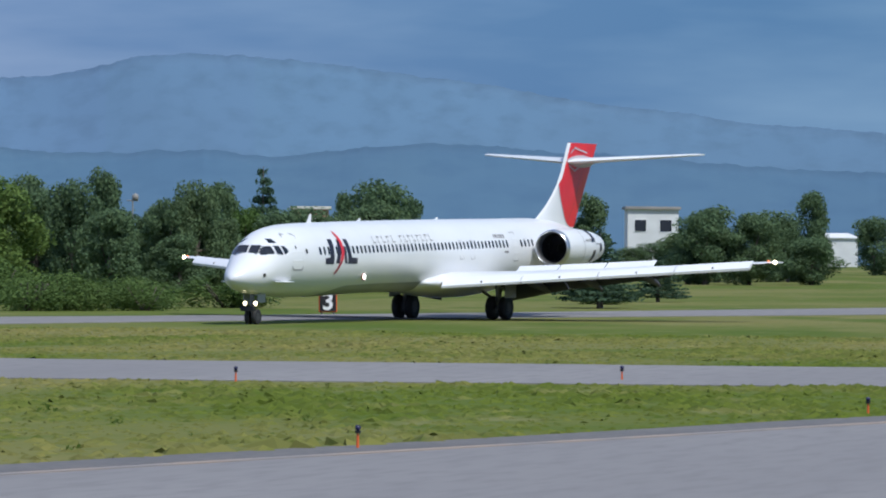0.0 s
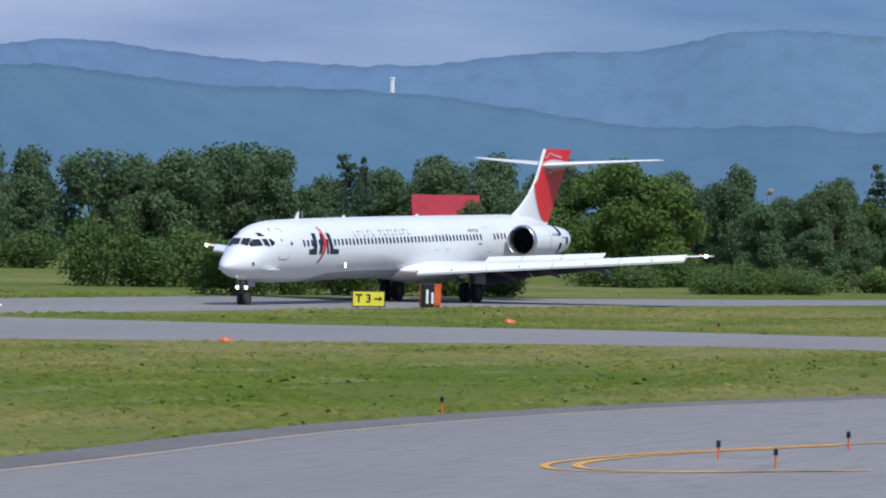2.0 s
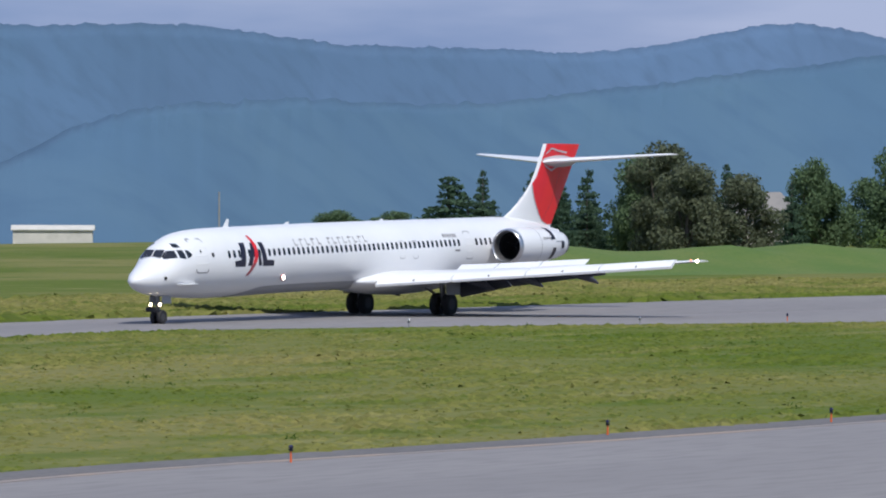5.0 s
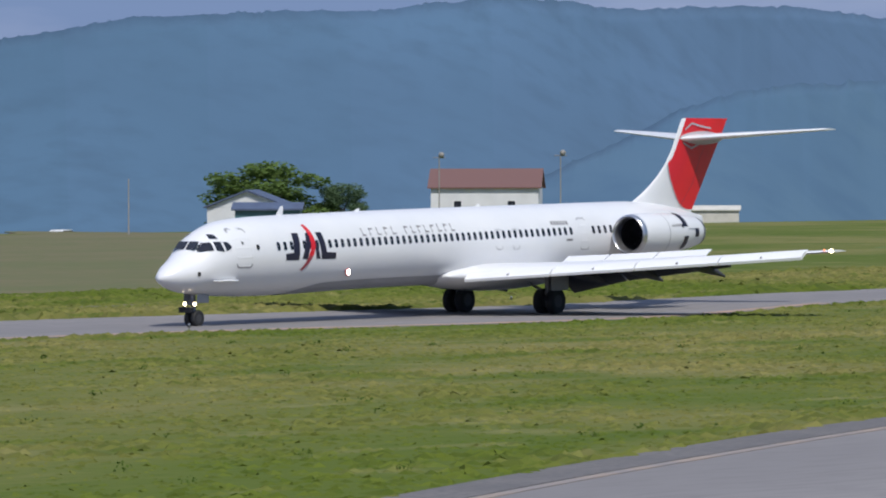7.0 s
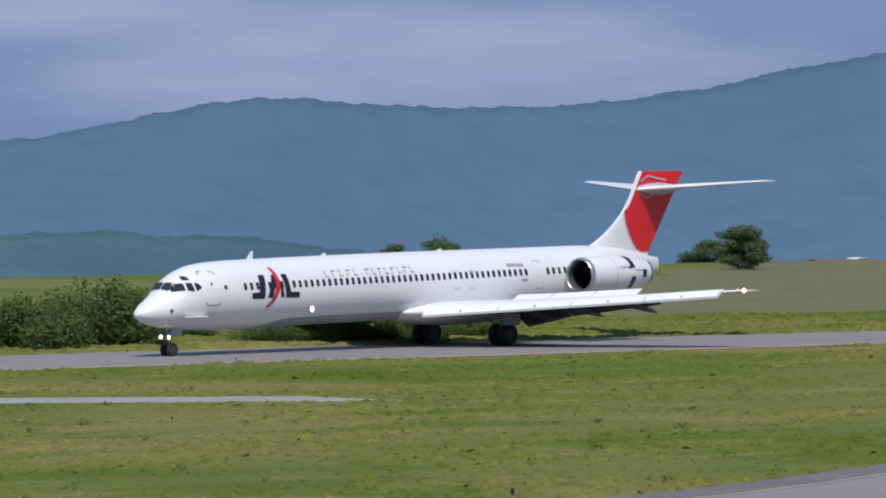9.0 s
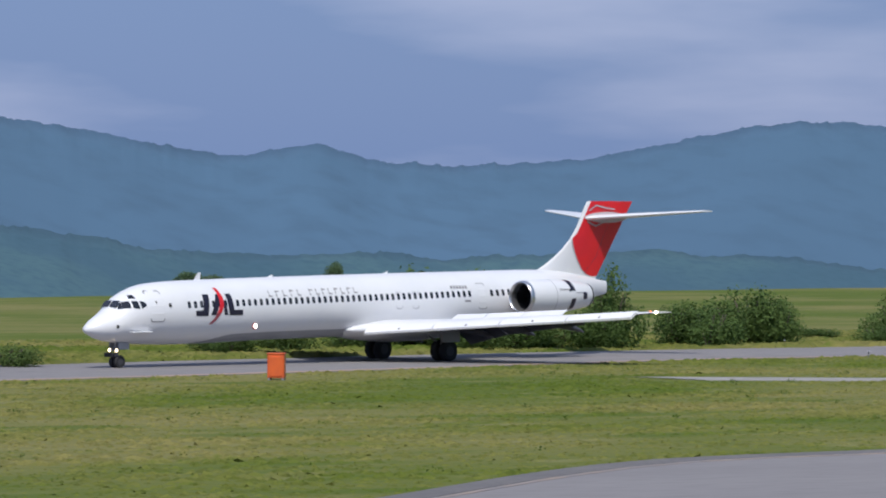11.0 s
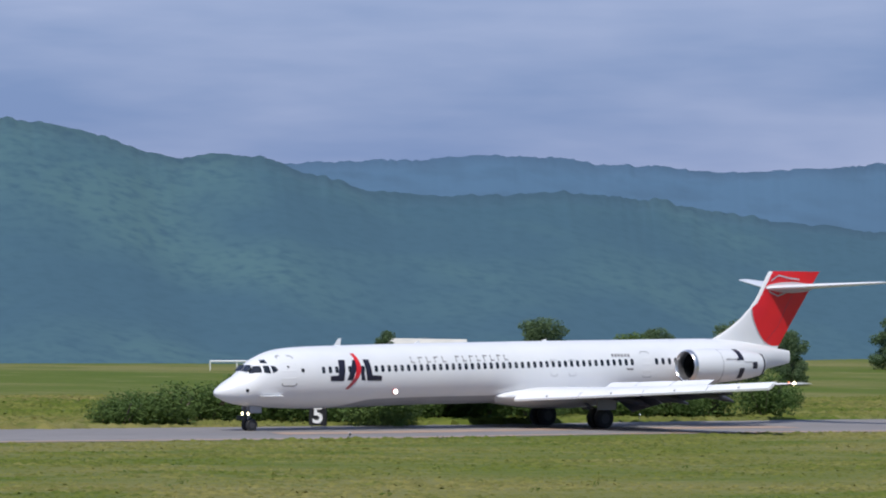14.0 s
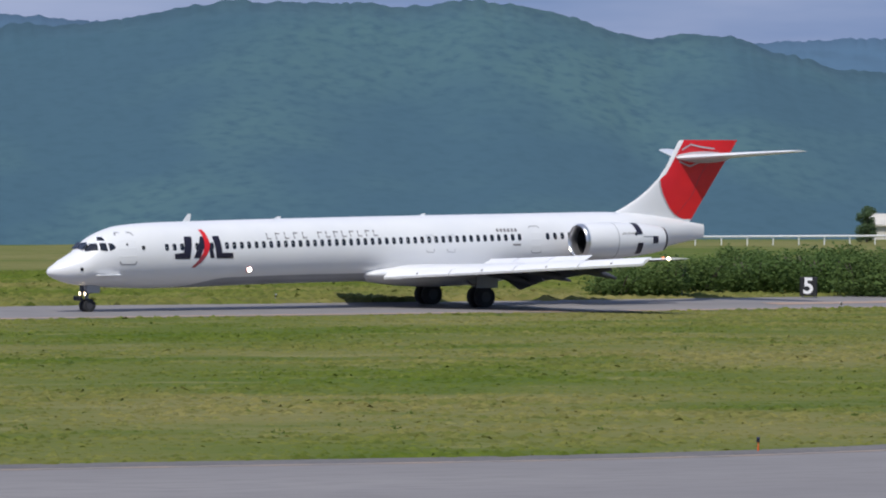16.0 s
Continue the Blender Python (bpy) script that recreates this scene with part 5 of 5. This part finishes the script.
plant([(26, -10, 2.0, 3.7, "s"), (31, -8, 2.4, 4.0, "s"), (35, -7, 2.6, 4.4, "s"), (39, -9, 2.8, 4.4, "s"), (42, -10, 2.8, 3.0, "s")])
plant([(156, 17, 3.0, 3.5, "s"), (162, 19, 3.3, 3.9, "s"), (166, 20, 3.2, 3.3, "s"), (174, 15, 0.9, 3.0, "s"), (178, 13, 1.0, 3.0, "s")])
plant([(40, 4, 2.5, 4.1, "s"), (45, 5, 2.4, 4.4, "s"), (49, 6, 1.3, 3.8, "s"), (55, 6, 0.7, 3.5, "s"), (59, 5, 0.6, 3.5, "s")])
plant([(180, 18, 4.5, 4.2, "s"), (181, 16, 5.0, 3.9, "s"), (184, 16, 5.2, 3.7, "s"), (186, 16, 4.4, 2.6, "s"), (180, 15, 3.4, 3.4, "s")])
plant([(24, -13, 1.8, 3.6, "s"), (27, -13, 2.3, 4.3, "s"), (39, -14, 2.8, 4.3, "s")])
plant([(138, 14, 2.4, 3.8, "s"), (141, 14, 1.9, 4.2, "s"), (144, 14, 2.1, 4.2, "s"), (148, 14, 4.8, 3.8, "s"), (146, 13, 2.7, 3.3, "s"), (197, 27, 4.5, 4.0, "s"), (194, 26, 1.8, 4.1, "s"), (191, 27, 1.0, 4.1, "s"), (186, 27, 0.7, 3.7, "s"), (173, 29, 0.4, 4.3, "s"), (177, 29, 0.3, 4.0, "s"), (168, 29, 0.3, 3.6, "s")])
plant([(139, 19, 5.3, 7.0, "s"), (138, 21, 3.7, 4.0, "s"), (142, 19, 3.1, 4.1, "s"), (132, 19, 1.3, 3.6, "s"), (129, 22, 1.1, 3.3, "s"), (122, 19, 1.1, 3.2, "s"), (80, 16, 1.9, 2.6, "s")])
plant([(176, 19, 3.3, 3.7, "s"), (177, 17, 3.6, 3.7, "s"), (179, 17, 3.1, 3.2, "s"), (184, 17, 1.3, 3.5, "s"), (187, 17, 1.4, 3.5, "s")])
plant([(504, -34, 1.6, 3.1, "s"), (436, -1, 2.3, 3.6, "s"), (438, -3, 2.5, 3.7, "s"), (440, -4, 2.2, 2.0, "s")])
plant([(617, 44, 8.0, 7.5, "d"), (600, 31, 6.4, 6.2, "d"), (602, 27, 6.7, 5.7, "d"), (603, 23, 6.4, 5.3, "d"), (614, 21, 6.3, 4.4, "d"), (662, -7, 7.0, 5.9, "d"), (663, -11, 6.7, 5.9, "d"), (703, -7, 6.2, 4.6, "d")], True)
plant([(586, 60, 9.3, 4.6, "d"), (690, 67, 8.1, 5.6, "d"), (692, 61, 6.6, 4.4, "d"), (536, 22, 9.7, 6.7, "b"), (693, 57, 7.3, 3.7, "d"), (657, 39, 9.4, 4.6, "d"), (565, -2, 6.7, 6.1, "d"), (574, 4, 5.8, 4.3, "d")], True)
plant([(572, 58, 8.9, 5.9, "d"), (534, 45, 9.8, 2.0, "c"), (584, 57, 9.6, 6.0, "d"), (576, 49, 8.5, 5.9, "d"), (572, 31, 6.7, 3.1, "d"), (555, 19, 8.2, 4.5, "d"), (537, 10, 6.0, 4.3, "d"), (548, 7, 8.1, 3.4, "d"), (547, 9, 6.8, 3.9, "d")], True)
plant([(30, -4, 1.2, 3.4, "s"), (34, -5, 1.7, 4.1, "s"), (37, -3, 2.4, 3.8, "s"), (40, -3, 2.9, 4.8, "s"), (44, -1, 3.0, 4.8, "s"), (48, -2, 3.2, 4.9, "s"), (51, -2, 3.3, 4.5, "s"), (54, -2, 3.2, 3.5, "s")])
plant([(532, 41, 3.9, 5.0, "s"), (538, 39, 4.4, 6.1, "s"), (544, 38, 4.8, 6.2, "s"), (543, 33, 5.1, 6.1, "s"), (550, 31, 4.8, 6.2, "s"), (543, 43, 3.5, 4.6, "s")])
plant([(534.1, 35.0, 6.0, 2.6, "d"), (531.5, 41.2, 4.8, 2.4, "d")])
plant([(520, 35, 4.4, 3.9, "d"), (519, 32, 4.0, 3.9, "d"), (522, 30, 4.7, 4.2, "d"), (523, 27, 6.3, 4.4, "d")])
for kind in models:
    for model in models[kind]:
        if model.name not in used:
            for ob in list(model.children_recursive) + [model]:
                bpy.data.objects.remove(ob)


# ---- houses and poles beyond the field ----
def house(x, y, w, d, wall_h, roof_h, turn, wall_mat, roof_mat, label, gable=True, windows=3, doors=0):
    ob = tagged(new("house"), label, "house")
    ob.matrix_basis = pose(x, y, 0, 0, 0, turn)
    bm = bmesh.new()
    box(bm, -w / 2, w / 2, -d / 2, d / 2, ground_z(x, y) - 1.0, wall_h)
    part("wall", bm, wall_mat, ob)
    o = 0.35
    if gable:
        rings = [[(sx, -d / 2 - o, wall_h - 0.12), (sx, 0, wall_h + roof_h), (sx, d / 2 + o, wall_h - 0.12), (sx, d / 2 + o, wall_h + 0.04), (sx, 0, wall_h + roof_h + 0.2), (sx, -d / 2 - o, wall_h + 0.04)] for sx in (-w / 2 - o, w / 2 + o)]
        part("roof", mend(loft(rings)), roof_mat, ob)
        rings = [[(sx, -d / 2, wall_h - 0.05), (sx, d / 2, wall_h - 0.05), (sx, 0, wall_h + roof_h - 0.02)] for sx in (-w / 2, -w / 2 + 0.15)]
        part("gable", mend(loft(rings)), wall_mat, ob)
        rings = [[(sx, -d / 2, wall_h - 0.05), (sx, d / 2, wall_h - 0.05), (sx, 0, wall_h + roof_h - 0.02)] for sx in (w / 2 - 0.15, w / 2)]
        part("gable", mend(loft(rings)), wall_mat, ob)
    else:
        ring0 = [(-w / 2 - o, -d / 2 - o, wall_h), (w / 2 + o, -d / 2 - o, wall_h), (w / 2 + o, d / 2 + o, wall_h), (-w / 2 - o, d / 2 + o, wall_h)]
        ring1 = [(p[0], p[1], wall_h + 0.15) for p in ring0]
        k = 0.3 if roof_h > 0.4 else 0.98
        ring2 = [(p[0] * (0.55 if k < 0.5 else 0.98), p[1] * k * (0.1 if k < 0.5 else 1), wall_h + 0.15 + roof_h) for p in ring0]
        part("roof", mend(loft([ring0, ring1, ring2])), roof_mat, ob)
    for k in range(windows):
        px = -w / 2 + w * (k + 0.5) / windows
        bm = bmesh.new()
        sill, tall = (wall_h * 0.45, 1.0) if wall_h < 6 else (wall_h * 0.64, 1.7)
        box(bm, px - tall / 2, px + tall / 2, -d / 2 - 0.05, -d / 2 + 0.05, sill, sill + tall)
        frame_ob = part("window", bm, SIGN_WHITE, ob, "white window frame")
        bm = bmesh.new()
        box(bm, px - tall / 2 + 0.08, px + tall / 2 - 0.08, -d / 2 - 0.065, -d / 2 - 0.04, sill + 0.08, sill + tall - 0.08)
        part("pane", bm, GLASS, frame_ob, "dark pane")
    if doors:
        bm = bmesh.new()
        box(bm, -1.1, 1.1, -d / 2 - 0.08, -d / 2 + 0.02, 0, 2.3)
        part("door", bm, ROOF_GREY, ob, "dark wide door")
    return ob


house(537, 38.5, 5.2, 4.2, 3.3, 3.0, -65, WALL_BROWN, ROOF_RED, "house with a steep red sheet roof among trees", True, 2)
house(704.5, 77, 11.5, 5, 3.2, 1.2, -70, WALL_BROWN, ROOF_GREY, "long brown house with a low grey roof", True, 4)
house(859.6, 42, 6.8, 6, 8.4, 0.25, -73, WALL_WHITE, ROOF_GREY, "white block house with a flat roof and dark windows", False, 2)
house(864, 91, 5.0, 5, 8.2, 0.25, -73, WALL_BROWN, PLASTER, "brown and cream block house with a flat roof", False, 2)
house(500.5, 97.5, 7.4, 6, 4.0, 2.1, -58, PLASTER, ROOF_GREY, "pale house with a grey hipped roof behind trees", False, 3)
house(439, 201, 5.4, 8.5, 2.6, 1.6, 30, WALL_WHITE, ROOF_BLUE, "white gabled barn with a blue-grey roof", True, 0)
house(486, 208, 12.0, 7, 4.4, 1.9, -55, WALL_WHITE, ROOF_BROWN, "white farm building with a red-brown roof", True, 2)
house(494, 198, 13, 3, 1.0, 0.2, -57, CONCRETE, ROOF_GREY, "long low pale shed beside the farm", False, 0)
house(428, 189, 6.5, 4, 2.5, 0.5, -52, TEAL, ROOF_BLUE, "teal-grey shed beside the barn", True, 0)
house(108, 139.5, 6.4, 4, 1.25, 0.8, -28, PLASTER, PLASTER, "pale-roofed house behind the field", True, 0)
house(786, 403, 14, 6, -1.3, 0.6, -54, PLASTER, PLASTER, "long white greenhouse far across the fields", True, 0)
house(1078, 57, 7.0, 6, 5.0, 0.8, -73, WALL_WHITE, WALL_WHITE, "low white building far behind trees", False, 0)
house(775, 66, 9, 6, 3.6, 1.4, -70, WALL_WHITE, ROOF_BLUE, "white house with a blue roof behind trees", True, 3)
house(790, 50, 7, 6, 3.2, 1.3, -72, PLASTER, ROOF_RED, "pale house with a small red roof behind trees", True, 2)
house(1140, 30, 8.0, 6, 3.6, 1.4, -73, WALL_WHITE, ROOF_BLUE, "small white house far behind trees", True, 2)


def parked_car(x, y, turn, mat, label):
    ob = tagged(new("parked_car"), label, "car", "parked cars")
    ob.matrix_basis = pose(x, y, ground_z(x, y), 0, 0, turn)
    side = [(-2.1, 0.35), (-2.1, 0.85), (-1.2, 0.95), (-0.6, 1.42), (1.1, 1.45), (1.9, 0.95), (2.1, 0.8), (2.1, 0.35)]
    part("body", mend(loft([[(u, v * 0.96, w) for u, w in side] for v in (-0.85, 0.85)])), mat, ob)
    bm = bmesh.new()
    box(bm, -0.75, 1.3, -0.84, 0.84, 0.98, 1.34, 0.02)
    part("window", bm, GLASS, ob, "dark side windows")
    for u in (-1.35, 1.35):
        for v in (-0.78, 0.78):
            bm = bmesh.new()
            tube(bm, (u, v - 0.1, 0.32), (u, v + 0.1, 0.32), 0.32, sides=14)
            part("wheel", bm, BLACK, ob, "black wheel")


for x, y, mat, words in ((682, 13, WALL_WHITE, "white"), (682, 9.5, TARP, "blue"), (683, 6, WALL_WHITE, "white"), (684, 2, STEEL, "grey"), (429, 225, ROOF_RED, "red"), (432, 222, WALL_WHITE, "white")):
    parked_car(x, y, 15, mat, words + " parked car far beyond the airfield")


def barrier(x0, y0, x1, y1, count, h):
    """A low row of blue sheet panels on posts."""
    ob = tagged(new("barrier"), "low blue sheet barrier beyond the grass", "barrier")
    a, b = Vector((x0, y0, 0)), Vector((x1, y1, 0))
    turn = math.degrees(math.atan2(y1 - y0, x1 - x0))
    for k in range(count):
        p = a.lerp(b, (k + 0.5) / count)
        w = (b - a).length / count
        bm = bmesh.new()
        box(bm, -w / 2 + 0.05, w / 2 - 0.05, -0.04, 0.04, 0.1, h, 0.01)
        part("panel", bm, TARP, ob).matrix_basis = pose(p.x, p.y, 0, 0, 0, turn)
        bm = bmesh.new()
        tube(bm, (0, 0, 0), (0, 0, h + 0.1), 0.05, sides=6)
        part("post", bm, STEEL, ob).matrix_basis = pose(*a.lerp(b, k / count))


barrier(694.6, 19.5, 740.8, 17.3, 8, 1.55)


def pole(x, y, h, arm, label):
    ob = tagged(new("utility_pole"), label, "pole", "utility poles")
    ob.location = (x, y, 0)
    bm = bmesh.new()
    tube(bm, (0, 0, ground_z(x, y) - 0.5), (0, 0, h), 0.085, 0.06, 10)
    part("mast", bm, CONCRETE, ob)
    if arm:
        bm = bmesh.new()
        tube(bm, (-0.7, 0.3, h - 0.4), (0.7, -0.3, h - 0.4), 0.06, sides=6)
        part("crossarm", bm, STEEL, ob)
        bm = bmesh.new()
        bmesh.ops.create_uvsphere(bm, u_segments=10, v_segments=6, radius=0.32, matrix=Matrix.Translation((0.15, -0.2, h - 0.1)))
        part("lamp_head", bm, CONCRETE, ob, "pale lamp head")


pole(619.7, 35.7, 7.7, True, "pale concrete lamp pole among trees")
pole(415.9, 196.9, 5.6, False, "thin grey pole by the farm")
pole(467.1, 199.2, 8.1, True, "grey utility pole beside the farm building")
pole(475.3, 189, 8.3, True, "grey lamp pole beside the farm building")
pole(511, 40.9, 4.9, False, "thin pale pole before the trees")
pole(452, 52, 4.8, False, "thin pale pole before the trees")
pole(404, 92, 6.2, False, "thin pale pole before the trees")

ob = tagged(new("chimney_tower"), "tall white tower on the distant hillside", "tower")
ob.location = (3535, 1254, 72)
bm = bmesh.new()
tube(bm, (0, 0, -20), (0, 0, 24), 2.0, 1.7, 12)
part("shaft", bm, SIGN_WHITE, ob)
bm = bmesh.new()
tube(bm, (0, 0, 24), (0, 0, 25.5), 2.1, 2.1, 12)
part("cap", bm, SIGN_WHITE, ob)


def fence(x0, y0, x1, y1, count, h, label):
    ob = tagged(new("fence"), label, "fence")
    for k in range(count):
        u = k / (count - 1)
        bm = bmesh.new()
        tube(bm, (x0 + (x1 - x0) * u, y0 + (y1 - y0) * u, 0), (x0 + (x1 - x0) * u, y0 + (y1 - y0) * u, h), 0.05, sides=6)
        part("post", bm, SIGN_WHITE, ob)
    bm = bmesh.new()
    tube(bm, (x0, y0, h), (x1, y1, h), 0.09, sides=6)
    part("rail", bm, SIGN_WHITE, ob)


fence(76.5, 111.6, 97, 115.6, 9, 0.75, "white pipe fence rail at the field's edge")


# ---- grass banks, tufts and weeds ----
def bank(x0, y0, x1, y1, half, h, label):
    points, faces = [], []
    nu, nv = 40, 14
    for i in range(nu + 1):
        u = i / nu
        cx, cy = x0 + (x1 - x0) * u, y0 + (y1 - y0) * u
        d = Vector((x1 - x0, y1 - y0)).normalized()
        env = min(1.0, 5 * u, 5 * (1 - u)) ** 0.7
        for j in range(nv + 1):
            v = j / nv * 2 - 1
            px, py = cx - d.y * v * half, cy + d.x * v * half
            z = h * env * (math.cos(math.pi * v) * 0.5 + 0.5) * (1 + 0.3 * noise.noise((px / 6, py / 6, 1.7))) - 0.02
            points.append((px, py, z))
    for i in range(nu):
        for j in range(nv):
            k = i * (nv + 1) + j
            faces.append((k, k + nv + 1, k + nv + 2, k + 1))
    tagged(smooth(part("grass_bank", (points, faces), VERGE)), label, "bank", kind="structure")


bank(385, 78, 456, 48, 16, 1.9, "low grassy bank beyond the runway")


def rough_grass(name, count, area, low, high, mat, label, seed, near_edge, spread):
    """Low uneven clumps, taller in swells and along the pavement's edges; count tries in the area."""
    rng = np.random.default_rng(seed)
    x, y = rng.uniform(area[0], area[1], count), rng.uniform(area[2], area[3], count)
    grid = np.arange(area[0], area[1] + 2.0, 2.0)

    def along(table):
        return np.interp(x, grid, [curve_at(table, float(g)) for g in grid])
    near, far, taxi = along(RUNWAY_NEAR), along(RUNWAY_FAR), along(TAXI_FAR)
    side = np.arange(-112.0, 2.0, 2.0)
    link0 = np.interp(y, side, [curve_at(LINK_NEAR, float(g)) for g in side])
    link1 = np.interp(y, side, [curve_at(LINK_FAR, float(g)) for g in side])
    on_link = (y > -112) & (y < 0) & (x > link0 - 0.3) & (x < link1 + 0.3)
    strip = (x > 114) & (x < 128) & (np.abs(y + 34.3 + (x - 114.8) * 0.76) < 3.2)
    keep = ~((y > near - 0.15) & (y < far + 0.15)) & (y > taxi + 0.1) & ~on_link & ~strip
    gap = np.minimum(np.abs(y - taxi), np.minimum(np.abs(y - near), np.abs(y - far)))
    x, y, gap, beyond = x[keep], y[keep], gap[keep], (y > far)[keep]
    swell = np.sin(x * 0.21 + 2.0 * np.sin(y * 0.13)) * np.sin(y * 0.34 + 1.5 * np.sin(x * 0.09))
    h = rng.uniform(low, high, x.size) * (1.0 + 0.55 * swell) * np.where(gap < 1.5, near_edge, 1.0) * np.where(beyond, 2.4, 1.0)
    turn = rng.uniform(0, 2 * np.pi, x.size)
    w = h * rng.uniform(spread * 0.7, spread * 1.4, x.size)
    points = np.zeros((x.size, 5, 3))
    for k in range(4):
        r = w * rng.uniform(0.7, 1.3, x.size)
        points[:, k, 0], points[:, k, 1] = x + np.cos(turn + k * np.pi / 2) * r, y + np.sin(turn + k * np.pi / 2) * r
    points[:, 4, 0], points[:, 4, 1], points[:, 4, 2] = x + rng.normal(0, 0.3, x.size) * w, y + rng.normal(0, 0.3, x.size) * w, h
    corners = np.array([(k, (k + 1) % 4, 4) for k in range(4)])
    faces = (np.arange(x.size)[:, None, None] * 5 + corners).reshape(-1, 3)
    mesh = bpy.data.meshes.new(name)
    mesh.from_pydata(points.reshape(-1, 3), [], faces)
    mesh.materials.append(mat)
    tagged(new(name, mesh), label, "grass", kind="stuff")


rough_grass("rough_grass", 330000, (-75, 400, -150, 40), 0.03, 0.09, TUFT, "short uneven grass clumps over the airfield", 5, 1.4, 2.6)


def weeds(count, area, seed):
    """Small leafy clumps standing in the grass, off the pavement."""
    rng = random.Random(seed)
    lobes = []
    while len(lobes) < count:
        x, y = rng.uniform(area[0], area[1]), rng.uniform(area[2], area[3])
        if curve_at(TAXI_FAR, x) + 1 < y < curve_at(RUNWAY_NEAR, x) - 1 and not curve_at(LINK_NEAR, y) - 1 < x < curve_at(LINK_FAR, y) + 1:
            h = rng.uniform(0.05, 0.13)
            lobes.append(((x, y, h * 0.8), (h * 2.2, h * 2.2, h)))
    tagged(part("weeds", leaf_cloud(lobes, count * 16, 0.045, seed, 0.8), WEED), "scattered low leafy weeds in the grass", "weeds", kind="stuff")


weeds(420, (-60, 300, -145, -12), 9)


def motions():
    walk(cam, CAMERA_ROWS, EXPOSURES)
    walk(airliner, AIRLINER_ROWS)
    spots = [(t, m.translation.copy()) for t, m in AIRLINER_ROWS]
    rolled = [0.0]
    for (t0, a), (t1, b) in zip(spots, spots[1:]):
        rolled.append(rolled[-1] + (b - a).length)
    times = [t for t, _ in spots]
    for hub, r in airliner_wheels:
        at = hub.location.copy()
        rows, angle, last = [], 0.0, 0.0
        for k in range(int(16 * FPS) + 1):
            t = k / FPS
            s = float(np.interp(t, times, rolled))
            angle -= min((s - last) / r, radians(80))
            last = s
            rows.append((t, Matrix.Translation(at) @ Matrix.Rotation(angle, 4, "Y")))
        walk(hub, rows)


motions()
